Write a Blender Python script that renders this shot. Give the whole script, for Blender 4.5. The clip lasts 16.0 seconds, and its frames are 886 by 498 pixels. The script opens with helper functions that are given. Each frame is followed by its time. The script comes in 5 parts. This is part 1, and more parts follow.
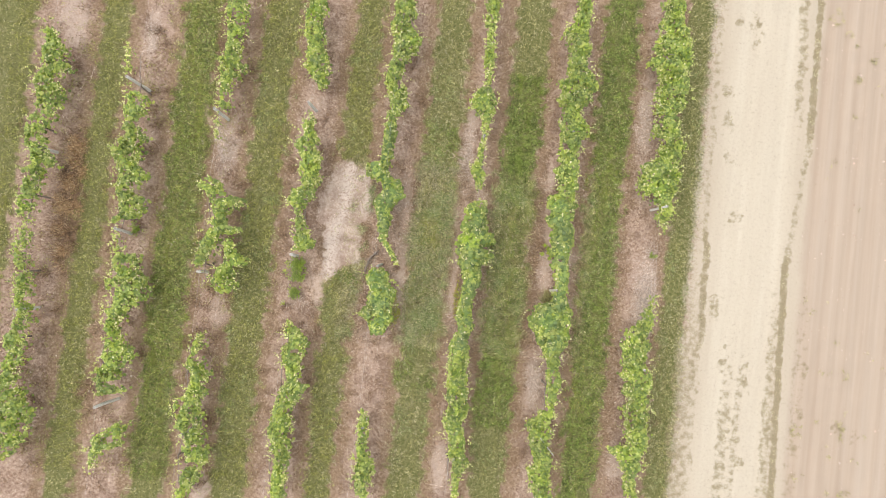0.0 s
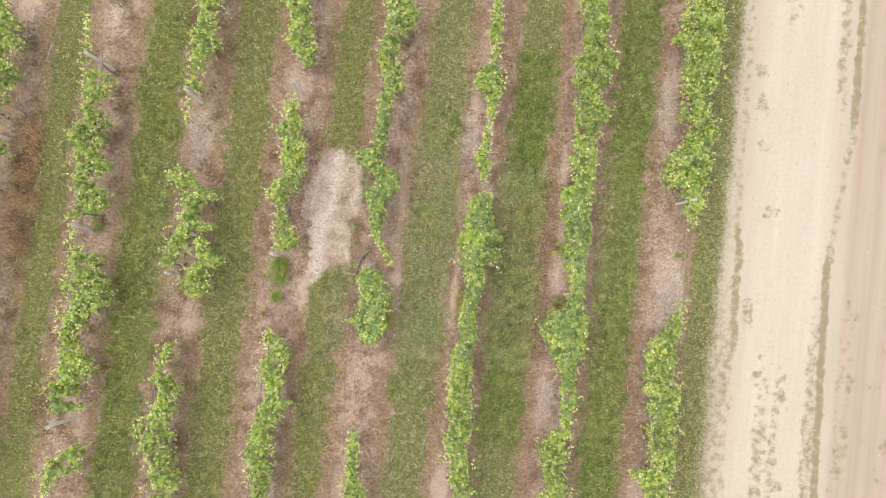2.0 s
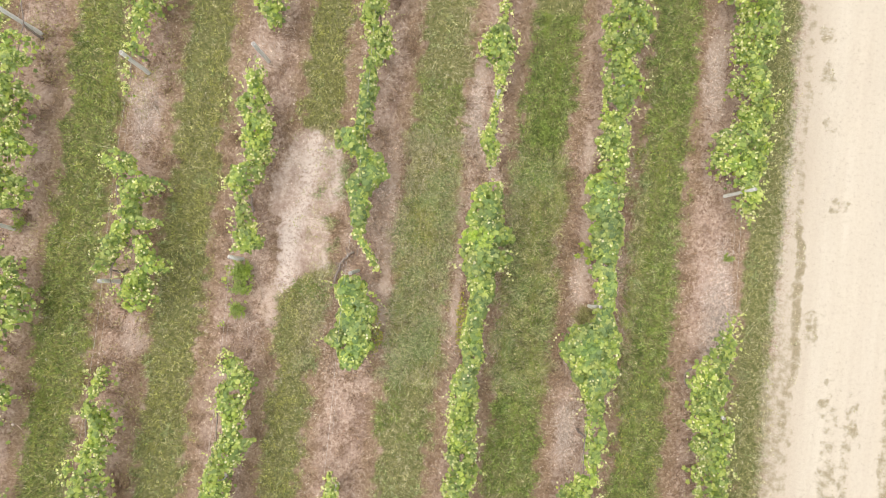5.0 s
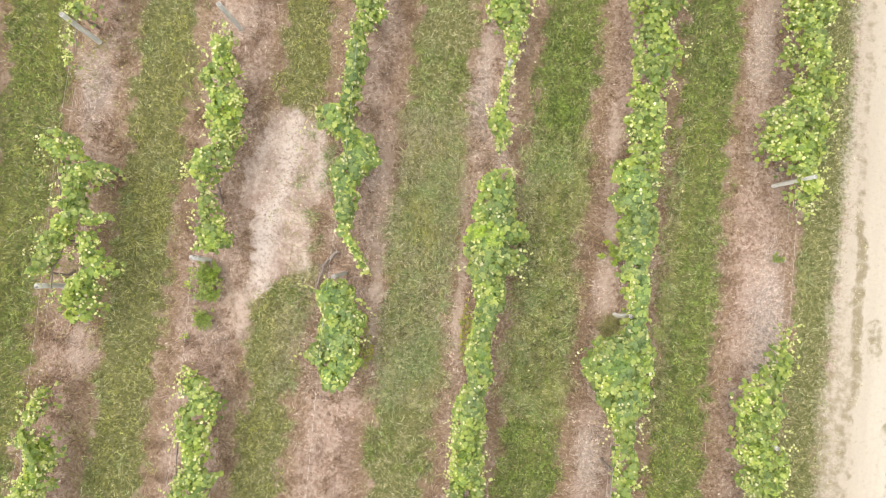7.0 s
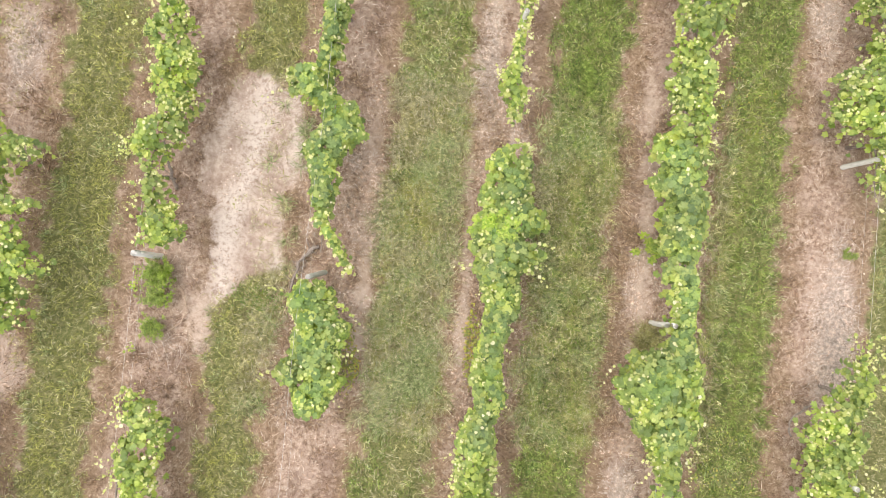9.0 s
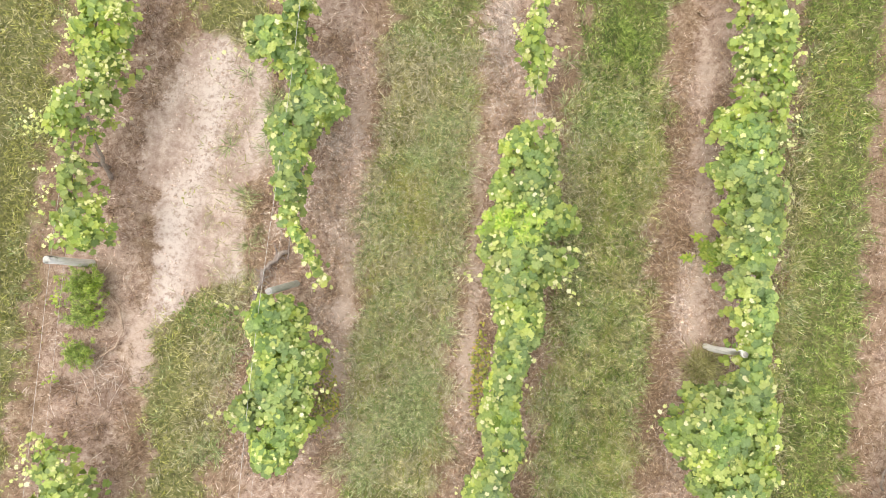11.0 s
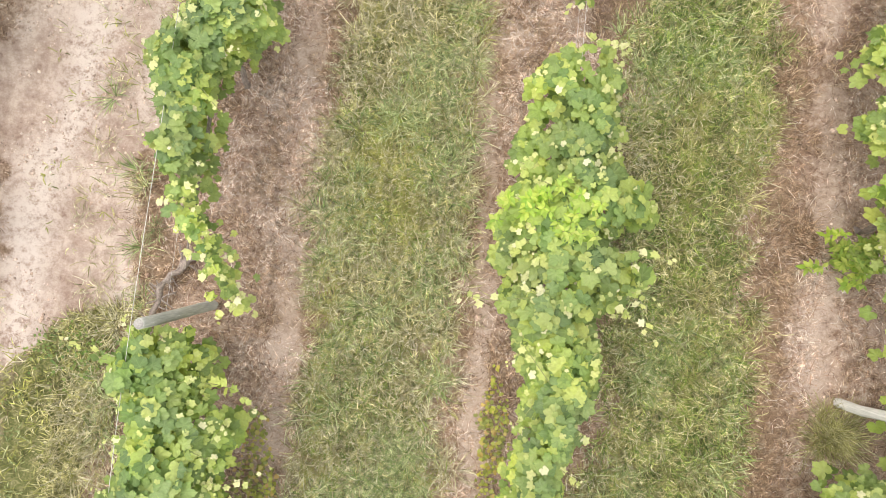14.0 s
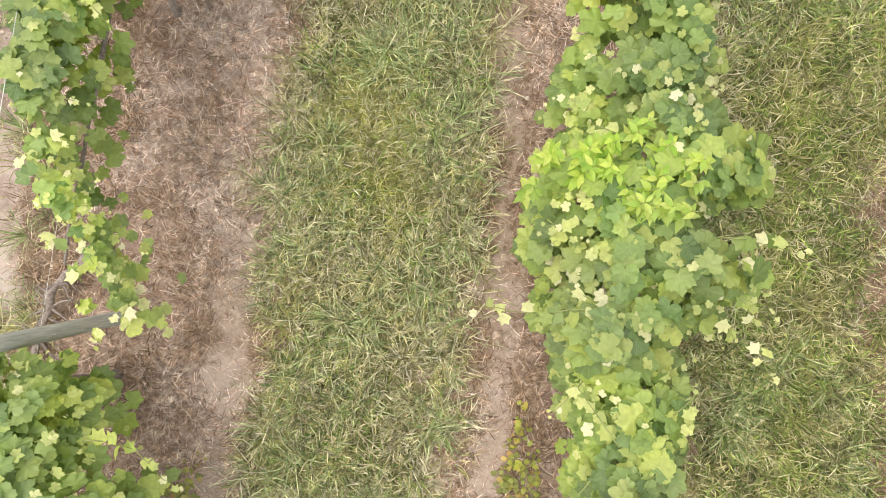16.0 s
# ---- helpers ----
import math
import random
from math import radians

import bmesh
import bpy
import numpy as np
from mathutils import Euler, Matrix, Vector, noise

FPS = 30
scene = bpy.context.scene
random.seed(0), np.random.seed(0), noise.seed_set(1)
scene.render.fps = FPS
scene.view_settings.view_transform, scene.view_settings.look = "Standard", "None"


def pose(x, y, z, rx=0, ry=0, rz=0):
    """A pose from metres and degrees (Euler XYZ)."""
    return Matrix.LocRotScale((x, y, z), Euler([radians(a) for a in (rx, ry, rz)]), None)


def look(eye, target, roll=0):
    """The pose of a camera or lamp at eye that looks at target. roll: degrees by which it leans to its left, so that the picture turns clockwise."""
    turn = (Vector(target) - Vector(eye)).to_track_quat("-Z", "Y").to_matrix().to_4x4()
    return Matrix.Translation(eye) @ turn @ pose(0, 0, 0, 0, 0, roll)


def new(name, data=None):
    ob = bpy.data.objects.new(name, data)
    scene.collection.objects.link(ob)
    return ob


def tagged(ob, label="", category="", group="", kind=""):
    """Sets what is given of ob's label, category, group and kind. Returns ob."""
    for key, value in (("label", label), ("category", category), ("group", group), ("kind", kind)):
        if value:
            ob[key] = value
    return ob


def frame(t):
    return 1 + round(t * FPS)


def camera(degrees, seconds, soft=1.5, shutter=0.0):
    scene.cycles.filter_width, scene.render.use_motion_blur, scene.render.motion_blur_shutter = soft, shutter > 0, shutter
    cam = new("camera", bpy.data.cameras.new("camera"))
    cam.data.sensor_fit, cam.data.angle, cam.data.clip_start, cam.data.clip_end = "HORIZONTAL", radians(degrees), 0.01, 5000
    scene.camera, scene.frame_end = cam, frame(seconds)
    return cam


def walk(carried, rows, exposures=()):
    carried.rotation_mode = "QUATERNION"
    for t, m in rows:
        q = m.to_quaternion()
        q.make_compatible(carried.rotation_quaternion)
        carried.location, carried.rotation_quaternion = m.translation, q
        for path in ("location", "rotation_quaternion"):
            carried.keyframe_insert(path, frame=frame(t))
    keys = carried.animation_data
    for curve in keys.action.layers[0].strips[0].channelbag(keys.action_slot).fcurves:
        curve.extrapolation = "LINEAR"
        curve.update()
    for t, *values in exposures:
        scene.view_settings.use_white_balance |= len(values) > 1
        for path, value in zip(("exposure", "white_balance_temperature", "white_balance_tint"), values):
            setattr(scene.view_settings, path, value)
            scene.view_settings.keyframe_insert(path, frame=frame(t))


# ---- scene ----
cam = camera(70.0, 16.0, soft=0.7)
# seconds, eye, and the turn from looking straight down
ROWS = [
    (0, 0.043, 0.023, 21.460, 2.036, 0.016, 6.346),
    (0.5, 0.025, 0.011, 20.870, 2.073, -0.048, 6.336),
    (1, 0.009, 0.016, 20.267, 2.066, -0.049, 6.338),
    (1.5, -0.007, 0.019, 19.683, 2.101, -0.117, 6.320),
    (2, -0.025, 0.020, 19.105, 2.149, -0.152, 6.303),
    (2.5, -0.032, 0.037, 18.534, 2.186, -0.195, 6.286),
    (3, -0.024, 0.066, 17.969, 2.205, -0.215, 6.290),
    (3.5, -0.016, 0.101, 17.402, 2.202, -0.242, 6.275),
    (4, -0.017, 0.133, 16.839, 2.218, -0.277, 6.281),
    (6.5, -0.075, 0.249, 13.990, 2.121, -0.350, 6.251),
    (7, -0.065, 0.267, 13.425, 2.107, -0.349, 6.251),
    (7.5, -0.050, 0.279, 12.849, 2.085, -0.335, 6.262),
    (8, -0.040, 0.272, 12.255, 2.120, -0.338, 6.263),
    (8.5, -0.050, 0.277, 11.672, 2.086, -0.329, 6.246),
    (9, -0.053, 0.256, 11.090, 2.091, -0.317, 6.259),
    (11.5, -0.039, 0.440, 8.308, 2.124, -0.027, 6.286),
    (12, -0.045, 0.453, 7.768, 2.149, 0.011, 6.294),
    (12.5, -0.068, 0.486, 7.255, 2.198, 0.092, 6.322),
    (13, -0.035, 0.529, 6.755, 2.271, 0.125, 6.322),
    (13.5, 0.008, 0.540, 6.282, 2.335, 0.172, 6.352),
    (14, 0.045, 0.537, 5.822, 2.421, 0.240, 6.383),
    (14.5, 0.033, 0.534, 5.433, 2.335, 0.302, 6.384),
    (15, 0.007, 0.534, 5.073, 2.502, 0.297, 6.366),
    (15.5, 0.019, 0.557, 4.597, 2.605, 0.353, 6.439),
    (16, 0.029, 0.516, 4.172, 2.698, 0.512, 6.454),
]
EXPOSURES = [(0.0, 0.44), (4.0, 0.53), (7.0, 0.69), (12.5, 0.84), (15.0, 0.85), (16.0, 0.73)]
walk(cam, [(t, pose(x, y, z, rx, ry, rz)) for t, x, y, z, rx, ry, rz in ROWS], exposures=EXPOSURES)

# ---- light: a bright veiled sky, soft sun from the west side of the rows ----
SUN_UP, SUN_FROM = radians(68), radians(-78)
world = bpy.data.worlds.new("World")
scene.world = world
world.use_nodes = True
sky = world.node_tree.nodes.new("ShaderNodeTexSky")
sky.sky_type, sky.sun_disc = "NISHITA", False
sky.sun_elevation, sky.sun_rotation = SUN_UP, SUN_FROM
sky.air_density, sky.dust_density = 0.7, 7.0
backdrop = world.node_tree.nodes["Background"]
backdrop.inputs["Strength"].default_value = 0.15
veil = world.node_tree.nodes.new("ShaderNodeMix")  # thin high cloud over the whole sky
veil.data_type = "RGBA"
veil.inputs[0].default_value, veil.inputs[7].default_value = 0.6, (6.85, 6.7, 6.5, 1)
world.node_tree.links.new(sky.outputs[0], veil.inputs[6])
world.node_tree.links.new(veil.outputs[2], backdrop.inputs["Color"])
sun = new("sun", bpy.data.lights.new("sun", "SUN"))
sun.data.energy, sun.data.angle, sun.data.color = 0.6, radians(70), (1.0, 0.95, 0.88)
sun_way = Vector((math.sin(SUN_FROM) * math.cos(SUN_UP), math.cos(SUN_FROM) * math.cos(SUN_UP), math.sin(SUN_UP)))
sun.matrix_world = look(sun_way * 60, (0, 0, 0))


# ---- noise on the plan ----
def value_noise(x, y, size, seed):
    """Smooth noise from 0 to 1 with blobs of that size in metres."""
    table = np.random.RandomState(seed).rand(256, 256)
    u, v = np.asarray(x) / size + 77.3, np.asarray(y) / size + 41.9
    i, j = np.floor(u).astype(int), np.floor(v).astype(int)
    f, g = u - i, v - j
    f, g = f * f * (3 - 2 * f), g * g * (3 - 2 * g)
    i0, i1, j0, j1 = i % 256, (i + 1) % 256, j % 256, (j + 1) % 256
    low = table[i0, j0] * (1 - f) + table[i1, j0] * f
    high = table[i0, j1] * (1 - f) + table[i1, j1] * f
    return low * (1 - g) + high * g


def fbm(x, y, size, seed, octaves=3):
    total, weight, gain = 0, 0, 1.0
    for k in range(octaves):
        total = total + gain * value_noise(x, y, size / 2 ** k, seed + k)
        weight, gain = weight + gain, gain * 0.55
    return total / weight


def step(a, b, x):
    t = np.clip((x - a) / (b - a), 0, 1)
    return t * t * (3 - 2 * t)


# ---- the plan: strips of mown grass between the vine rows, a track and a tilled field ----
ROW_X = (-13.55, -10.55, -7.8, -4.87, -2.07, 0.88, 3.74, 6.86)
GRASS = ((-60.0, -14.75), (-12.55, -11.55), (-9.73, -8.45), (-6.98, -5.76), (-3.88, -2.88), (-1.08, 0.13), (1.57, 2.84), (4.65, 5.85), (7.45, 8.45))
PALE = ((6.81, 0.6, 0.45, 0.8), (6.95, -0.3, 0.45, 1.2), (6.35, 6.0, 0.3, 1.4), (0.42, 4.6, 0.22, 1.6), (3.4, 0.4, 0.2, 0.9), (3.45, -3.4, 0.25, 1.2),
        (0.6, -6.4, 0.3, 1.0), (-1.28, -0.8, 0.17, 0.33), (-7.35, -2.3, 0.32, 0.6), (-4.85, 5.2, 0.5, 0.4), (-13.5, 7.3, 0.6, 1.2), (-7.75, 3.4, 0.45, 0.9),
        (-10.75, 7.1, 0.22, 1.1), (-4.0, -1.2, 0.3, 0.7), (0.44, -0.8, 0.12, 1.2), (-1.4, 1.1, 0.3, 1.1), (-1.4, -0.5, 0.2, 0.5), (6.5, -5.8, 0.4, 0.7), (-7.2, -8.2, 0.4, 0.8), (-1.5, 1.9, 0.3, 0.8), (-1.3, -1.3, 0.22, 0.7), (-1.42, 3.2, 0.25, 0.6))
# smooth dusty stretches of trodden soil: x, y, half width, half length
DUST = ((0.24, 2.2, 0.14, 0.8), (0.34, 1.1, 0.14, 0.8), (0.42, 0.1, 0.14, 0.8), (0.46, -0.8, 0.14, 1.1), (3.34, 3.3, 0.13, 0.9), (3.46, 2.0, 0.14, 0.9), (3.56, 0.6, 0.14, 1.0),
        (-1.34, -1.0, 0.17, 0.6), (-1.36, 0.1, 0.15, 0.7), (-1.45, 2.6, 0.16, 0.6), (-4.2, -1.0, 0.3, 0.5))


def grass_at(x, y):
    wobble = 0.26 * (fbm(x, y, 0.9, 11) - 0.5) + 0.4 * (value_noise(x, y, 0.14, 15) - 0.5)
    g = np.zeros_like(x)
    for a, b in GRASS:
        g = np.maximum(g, step(a - 0.15, a + 0.2, x + wobble) * (1 - step(b - 0.2, b + 0.15, x + wobble)))
    return g * (1 - 0.95 * patch_at(x, y))


def patch_at(x, y):
    """The bare, driven patch between two rows, with a broken northern end and a lane that runs on to the south-west."""
    w = 0.3 * (fbm(x, y, 0.6, 21) - 0.5) + 0.34 * (fbm(x, y, 0.16, 25) - 0.5)
    u, v = x + w, y + w
    west = np.interp(y, (-0.6, 0.2, 1.1, 1.25, 2.2, 2.4, 3.4), (-4.1, -4.12, -4.2, -4.45, -4.47, -4.22, -4.1))
    east = np.interp(y, (-0.4, 0.1, 0.5, 1.3, 1.7, 3.0, 3.5), (-2.58, -2.62, -2.82, -2.86, -2.64, -2.68, -2.85))
    south = np.interp(x, (-4.1, -3.7, -3.5, -3.2, -2.7), (-0.55, -0.62, -0.38, -0.18, -0.13))
    inside = step(-0.12, 0.16, u - west) * step(-0.1, 0.16, east - u) * step(-0.05, 0.1, v - south) * (1 - step(3.25, 3.6, v + 0.3 * abs(u + 3.5)))
    lane = 0.45 * np.exp(-((u + 3.84) / 0.16) ** 4) * step(-1.1, -0.75, v) * (1 - step(-0.6, -0.3, v))
    return np.clip(np.maximum(inside, lane), 0, 1)


def tread_at(x, y):
    """Wheel tracks of fine pale dust on the bare patch."""
    w = 0.3 * (fbm(x, y, 0.5, 27) - 0.5)
    west = np.exp(-((x + w + np.interp(y, (-0.6, 1.2, 1.6, 3.2), (3.85, 3.8, 3.55, 3.45))) / 0.22) ** 2)
    east = np.exp(-((x + w + 2.86) / 0.14) ** 2) * (step(-0.4, -0.1, y) * (1 - step(0.2, 0.5, y)) + 0.7 * step(1.4, 1.9, y))
    return np.maximum(west, east) * patch_at(x, y)


def pale_at(x, y):
    w = 1.5 * (fbm(x, y, 0.4, 31, 4) - 0.5)
    p = np.zeros_like(x)
    for cx, cy, rx, ry in PALE:
        p = np.maximum(p, 1 - step(0.3, 1.5, np.hypot((x - cx) / rx, (y - cy) / ry) + w))
    return p


def dust_at(x, y):
    w = 2.0 * (fbm(x, y, 0.4, 83, 4) - 0.5)
    p = np.zeros_like(x)
    for cx, cy, rx, ry in DUST:
        p = np.maximum(p, 1 - step(0.45, 1.3, np.hypot((x - cx) / rx, (y - cy) / ry) + w))
    return p


def spot(cx, cy, rx, ry, seed):
    return lambda x, y: (1 - step(0.4, 1.1, np.hypot((x - cx) / rx, (y - cy) / ry) + 0.8 * (fbm(x, y, 0.25, seed) - 0.5)))


def clump_at(x, y):
    """Where withered weeds crowd together on the open soil."""
    small = step(0.52, 0.6, fbm(x, y, 0.26, 71, 3) + 0.22 * (fbm(x, y, 1.1, 77, 2) - 0.5))
    small = np.maximum(small, 0.6 * (1 - step(-13.2, -10.5, x)) * step(0.4, 0.55, fbm(x, y, 0.4, 73)))
    small = np.maximum(small, np.clip(1.3 * spot(3.06, 0.3, 0.3, 3.4, 79)(x, y), 0, 1))
    # dark weed colour cut back here to offset the vine's soft shade
    small = small * (1 - 0.8 * spot(-1.5, 0.5, 0.5, 2.8, 78)(x, y))
    return np.maximum(small, 0.35 * step(0.45, 0.7, fbm(x, y, 0.6, 75)))


def rim_at(x, y):
    """Bands of sprayed, dead brown grass along the edges of the green strips."""
    w = 0.3 * (fbm(x, y, 0.5, 37) - 0.5) + 0.3 * (value_noise(x, y, 0.12, 39) - 0.5)
    m = np.zeros_like(x)
    for a, b in GRASS[1:]:
        gap = np.maximum(a - x, x - b) + w
        m = np.maximum(m, step(-0.2, 0.02, gap) * (1 - step(0.22, 0.5, gap)))
    return m * (1 - patch_at(x, y)) * (1 - step(8.0, 8.4, x))


def road_at(x, y):
    w = 0.35 * (fbm(x, y, 0.8, 41) - 0.5)
    return step(7.95, 8.75, x + w)


def field_at(x, y):
    w = 0.25 * (fbm(x, y, 0.7, 45) - 0.5)
    return step(11.95, 12.25, x + w)


BLOTS = ((9.24, 9.77), (9.87, 9.65), (9.92, 9.13), (9.12, 6.13), (9.26, 5.1), (9.66, 2.88), (9.87, -1.75), (9.86, -2.12), (9.96, -3.68), (9.97, -4.32), (9.28, 0.04), (9.31, -0.33),
         (10.46, -2.1), (10.49, -2.61), (10.46, -4.54), (10.52, -5.27), (11.54, -3.23), (11.56, -3.96), (12.39, -3.41), (12.39, -4.51), (12.39, -1.93), (13.66, -3.63), (14.34, -4.02), (9.1, 7.2))


def tuft_at(x, y):
    """Trodden weeds on the track: a belt at its edge, two lines where no wheel runs, and single blots."""
    south = 1 - step(-2.0, 2.0, y)
    w = 0.22 * (fbm(x, y, 0.7, 55) - 0.5)
    belt = step(8.0, 8.25, x + w) * (1 - step(8.75, 9.05, x + w)) * (0.2 + 0.3 * south)
    line_x = np.interp(y, (-5, -1, 1.5, 5, 8), (8.92, 8.9, 8.82, 8.67, 8.63))
    column = (1 - step(0.05, 0.2, abs(x + w - line_x))) * (0.42 + 0.35 * (1 - step(-1.5, -0.5, abs(y - 0.5) - 3.0)))
    crown = np.maximum(1 - step(0.1, 0.35, abs(x + w - 9.95)), 1 - step(0.05, 0.22, abs(x + w - 10.38))) * (0.12 + 0.38 * (1 - step(-3.5, -1.5, y)))
    line_x = np.interp(y, (-5, -2.5, 1, 3, 5.5, 10), (11.74, 11.66, 11.53, 11.7, 12.0, 11.95))
    far = (1 - step(0.05, 0.2, abs(x + 0.5 * w - line_x))) * (0.45 + 0.4 * (1 - step(1.2, 2.6, y)) + 0.4 * step(5.2, 6.5, y))
    beside = (1 - step(0.08, 0.28, abs(x + w - np.interp(y, (-5, 0, 6, 10), (11.44, 11.3, 11.6, 11.4))))) * (0.12 + 0.4 * np.maximum(south, step(5.5, 7.5, y)))
    beyond = (1 - step(0.1, 0.4, abs(x + w - 12.3))) * (0.1 + 0.2 * south)
    cover = np.max([belt, column, crown, far, beside, beyond], axis=0)
    for bx, by in BLOTS:
        cover = np.maximum(cover, 0.55 * (1 - step(0.04, 0.36, np.hypot(x - bx, 0.75 * (y - by)) + 0.6 * (fbm(x, y, 0.2, 57) - 0.5))))
    return cover


# ---- materials ----
def material(name):
    m = bpy.data.materials.new(name)
    m.use_nodes = True
    tree = m.node_tree
    return m, tree, tree.nodes["Principled BSDF"]


def node(tree, kind, ins=(), **props):
    n = tree.nodes.new(kind)
    for key, value in props.items():
        if key == "op":
            n.operation = value
        elif key == "blend":
            n.blend_type = value
    for key, value in dict(ins).items():
        if isinstance(value, bpy.types.NodeSocket):
            tree.links.new(value, n.inputs[key])
        else:
            n.inputs[key].default_value = value
    return n


def noise_of(tree, where, scale, detail=3.0, rough=0.55):
    return node(tree, "ShaderNodeTexNoise", {"Vector": where, "Scale": scale, "Detail": detail, "Roughness": rough}).outputs["Fac"]


def mixed(tree, fac, a, b):
    n = tree.nodes.new("ShaderNodeMix")
    n.data_type = "RGBA"
    for key, value in ((0, fac), (6, a), (7, b)):
        if isinstance(value, bpy.types.NodeSocket):
            tree.links.new(value, n.inputs[key])
        else:
            n.inputs[key].default_value = (*value, 1) if isinstance(value, tuple) else value
    return n.outputs[2]


def math_of(tree, op, a, b=0.0, clamp=False):
    n = node(tree, "ShaderNodeMath", {0: a, 1: b}, op=op)
    n.use_clamp = clamp
    return n.outputs[0]


def spread(tree, value, lo, hi):
    """The value stretched so that lo becomes 0 and hi 1, smoothly."""
    n = node(tree, "ShaderNodeMapRange", {"Value": value, "From Min": lo, "From Max": hi})
    n.interpolation_type = "SMOOTHSTEP"
    return n.outputs[0]


def ramp(tree, fac, stops):
    n = tree.nodes.new("ShaderNodeValToRGB")
    n.color_ramp.elements.remove(n.color_ramp.elements[1])
    for k, (place, colour) in enumerate(stops):
        e = n.color_ramp.elements[0] if k == 0 else n.color_ramp.elements.new(place)
        e.position, e.color = place, (*colour, 1)
    tree.links.new(fac, n.inputs[0])
    return n.outputs[0]


def bumped(tree, shader, height, strength, distance):
    b = node(tree, "ShaderNodeBump", {"Height": height, "Strength": strength, "Distance": distance})
    tree.links.new(b.outputs[0], shader.inputs["Normal"])


def place_of(tree):
    return tree.nodes.new("ShaderNodeTexCoord").outputs["Object"]


def attribute(tree, name):
    n = tree.nodes.new("ShaderNodeAttribute")
    n.attribute_name = name
    return n.outputs["Fac"]


def ground_material():
    m, tree, shader = material("vineyard_soil")
    where = place_of(tree)
    fine, mid, broad = noise_of(tree, where, 60, 5, 0.75), noise_of(tree, where, 11, 6, 0.8), noise_of(tree, where, 1.6, 5, 0.65)
    grain = noise_of(tree, where, 220, 2, 0.6)
    soil = ramp(tree, math_of(tree, "ADD", math_of(tree, "MULTIPLY", mid, 0.65), math_of(tree, "MULTIPLY", fine, 0.35)),
                [(0.39, (0.105, 0.065, 0.044)), (0.46, (0.285, 0.195, 0.142)), (0.53, (0.46, 0.346, 0.268)), (0.59, (0.61, 0.5, 0.41))])
    soil = mixed(tree, spread(tree, broad, 0.4, 0.65), soil, mixed(tree, 0.5, soil, (0.44, 0.335, 0.275)))
    soil = mixed(tree, math_of(tree, "MULTIPLY", attribute(tree, "moss"), 0.6), soil, mixed(tree, 0.58, soil, (0.115, 0.066, 0.043)))
    sprayed = ramp(tree, math_of(tree, "ADD", math_of(tree, "MULTIPLY", mid, 0.5), math_of(tree, "MULTIPLY", fine, 0.5)),
                   [(0.38, (0.12, 0.077, 0.042)), (0.5, (0.268, 0.188, 0.118)), (0.62, (0.42, 0.322, 0.22))])
    soil = mixed(tree, math_of(tree, "MULTIPLY", attribute(tree, "rim"), 0.75), soil, sprayed)
    pale = ramp(tree, fine, [(0.3, (0.37, 0.28, 0.225)), (0.5, (0.5, 0.4, 0.335)), (0.7, (0.62, 0.53, 0.46))])
    sharp = spread(tree, math_of(tree, "ADD", attribute(tree, "pale"), math_of(tree, "MULTIPLY", math_of(tree, "SUBTRACT", mid, 0.5), 2.2)), 0.15, 1.15)
    colour = mixed(tree, math_of(tree, "MULTIPLY", sharp, 0.85), soil, pale)
    powder = ramp(tree, math_of(tree, "ADD", math_of(tree, "MULTIPLY", mid, 0.5), math_of(tree, "MULTIPLY", broad, 0.5)), [(0.38, (0.43, 0.325, 0.255)), (0.6, (0.6, 0.49, 0.405))])
    colour = mixed(tree, math_of(tree, "MULTIPLY", spread(tree, math_of(tree, "ADD", attribute(tree, "dust"), math_of(tree, "MULTIPLY", math_of(tree, "SUBTRACT", mid, 0.5), 2.2)), 0.3, 1.1), 0.55), colour, powder)
    bare = ramp(tree, math_of(tree, "ADD", math_of(tree, "MULTIPLY", mid, 0.5), math_of(tree, "MULTIPLY", broad, 0.5)),
                [(0.39, (0.3, 0.212, 0.166)), (0.5, (0.455, 0.356, 0.294)), (0.59, (0.62, 0.52, 0.445))])
    bare = mixed(tree, math_of(tree, "MULTIPLY", attribute(tree, "tread"), spread(tree, mid, 0.35, 0.58)), bare, (0.65, 0.57, 0.505))
    edge = spread(tree, math_of(tree, "ADD", attribute(tree, "patch"), math_of(tree, "MULTIPLY", math_of(tree, "SUBTRACT", mid, 0.5), 1.6)), 0.2, 0.85)
    colour = mixed(tree, edge, colour, bare)
    thatch = ramp(tree, math_of(tree, "ADD", math_of(tree, "MULTIPLY", mid, 0.5), math_of(tree, "MULTIPLY", fine, 0.5)),
                  [(0.38, (0.055, 0.066, 0.022)), (0.5, (0.16, 0.17, 0.062)), (0.62, (0.36, 0.33, 0.17))])
    lawn = spread(tree, math_of(tree, "ADD", attribute(tree, "grass"), math_of(tree, "MULTIPLY", math_of(tree, "SUBTRACT", mid, 0.5), 1.8)), 0.15, 0.9)
    colour = mixed(tree, lawn, colour, thatch)
    streak = node(tree, "ShaderNodeMapping", {"Vector": where, "Scale": (1.0, 0.06, 1.0)}).outputs[0]
    ruts = noise_of(tree, streak, 3.2, 4)
    track = ramp(tree, math_of(tree, "ADD", math_of(tree, "MULTIPLY", ruts, 0.5), math_of(tree, "MULTIPLY", mid, 0.5)),
                 [(0.36, (0.545, 0.485, 0.39)), (0.5, (0.58, 0.525, 0.425)), (0.62, (0.61, 0.56, 0.46))])
    shoulder = mixed(tree, 0.35, track, (0.42, 0.345, 0.265))
    track = mixed(tree, math_of(tree, "MULTIPLY", attribute(tree, "shoulder"), 1.0), track, shoulder)
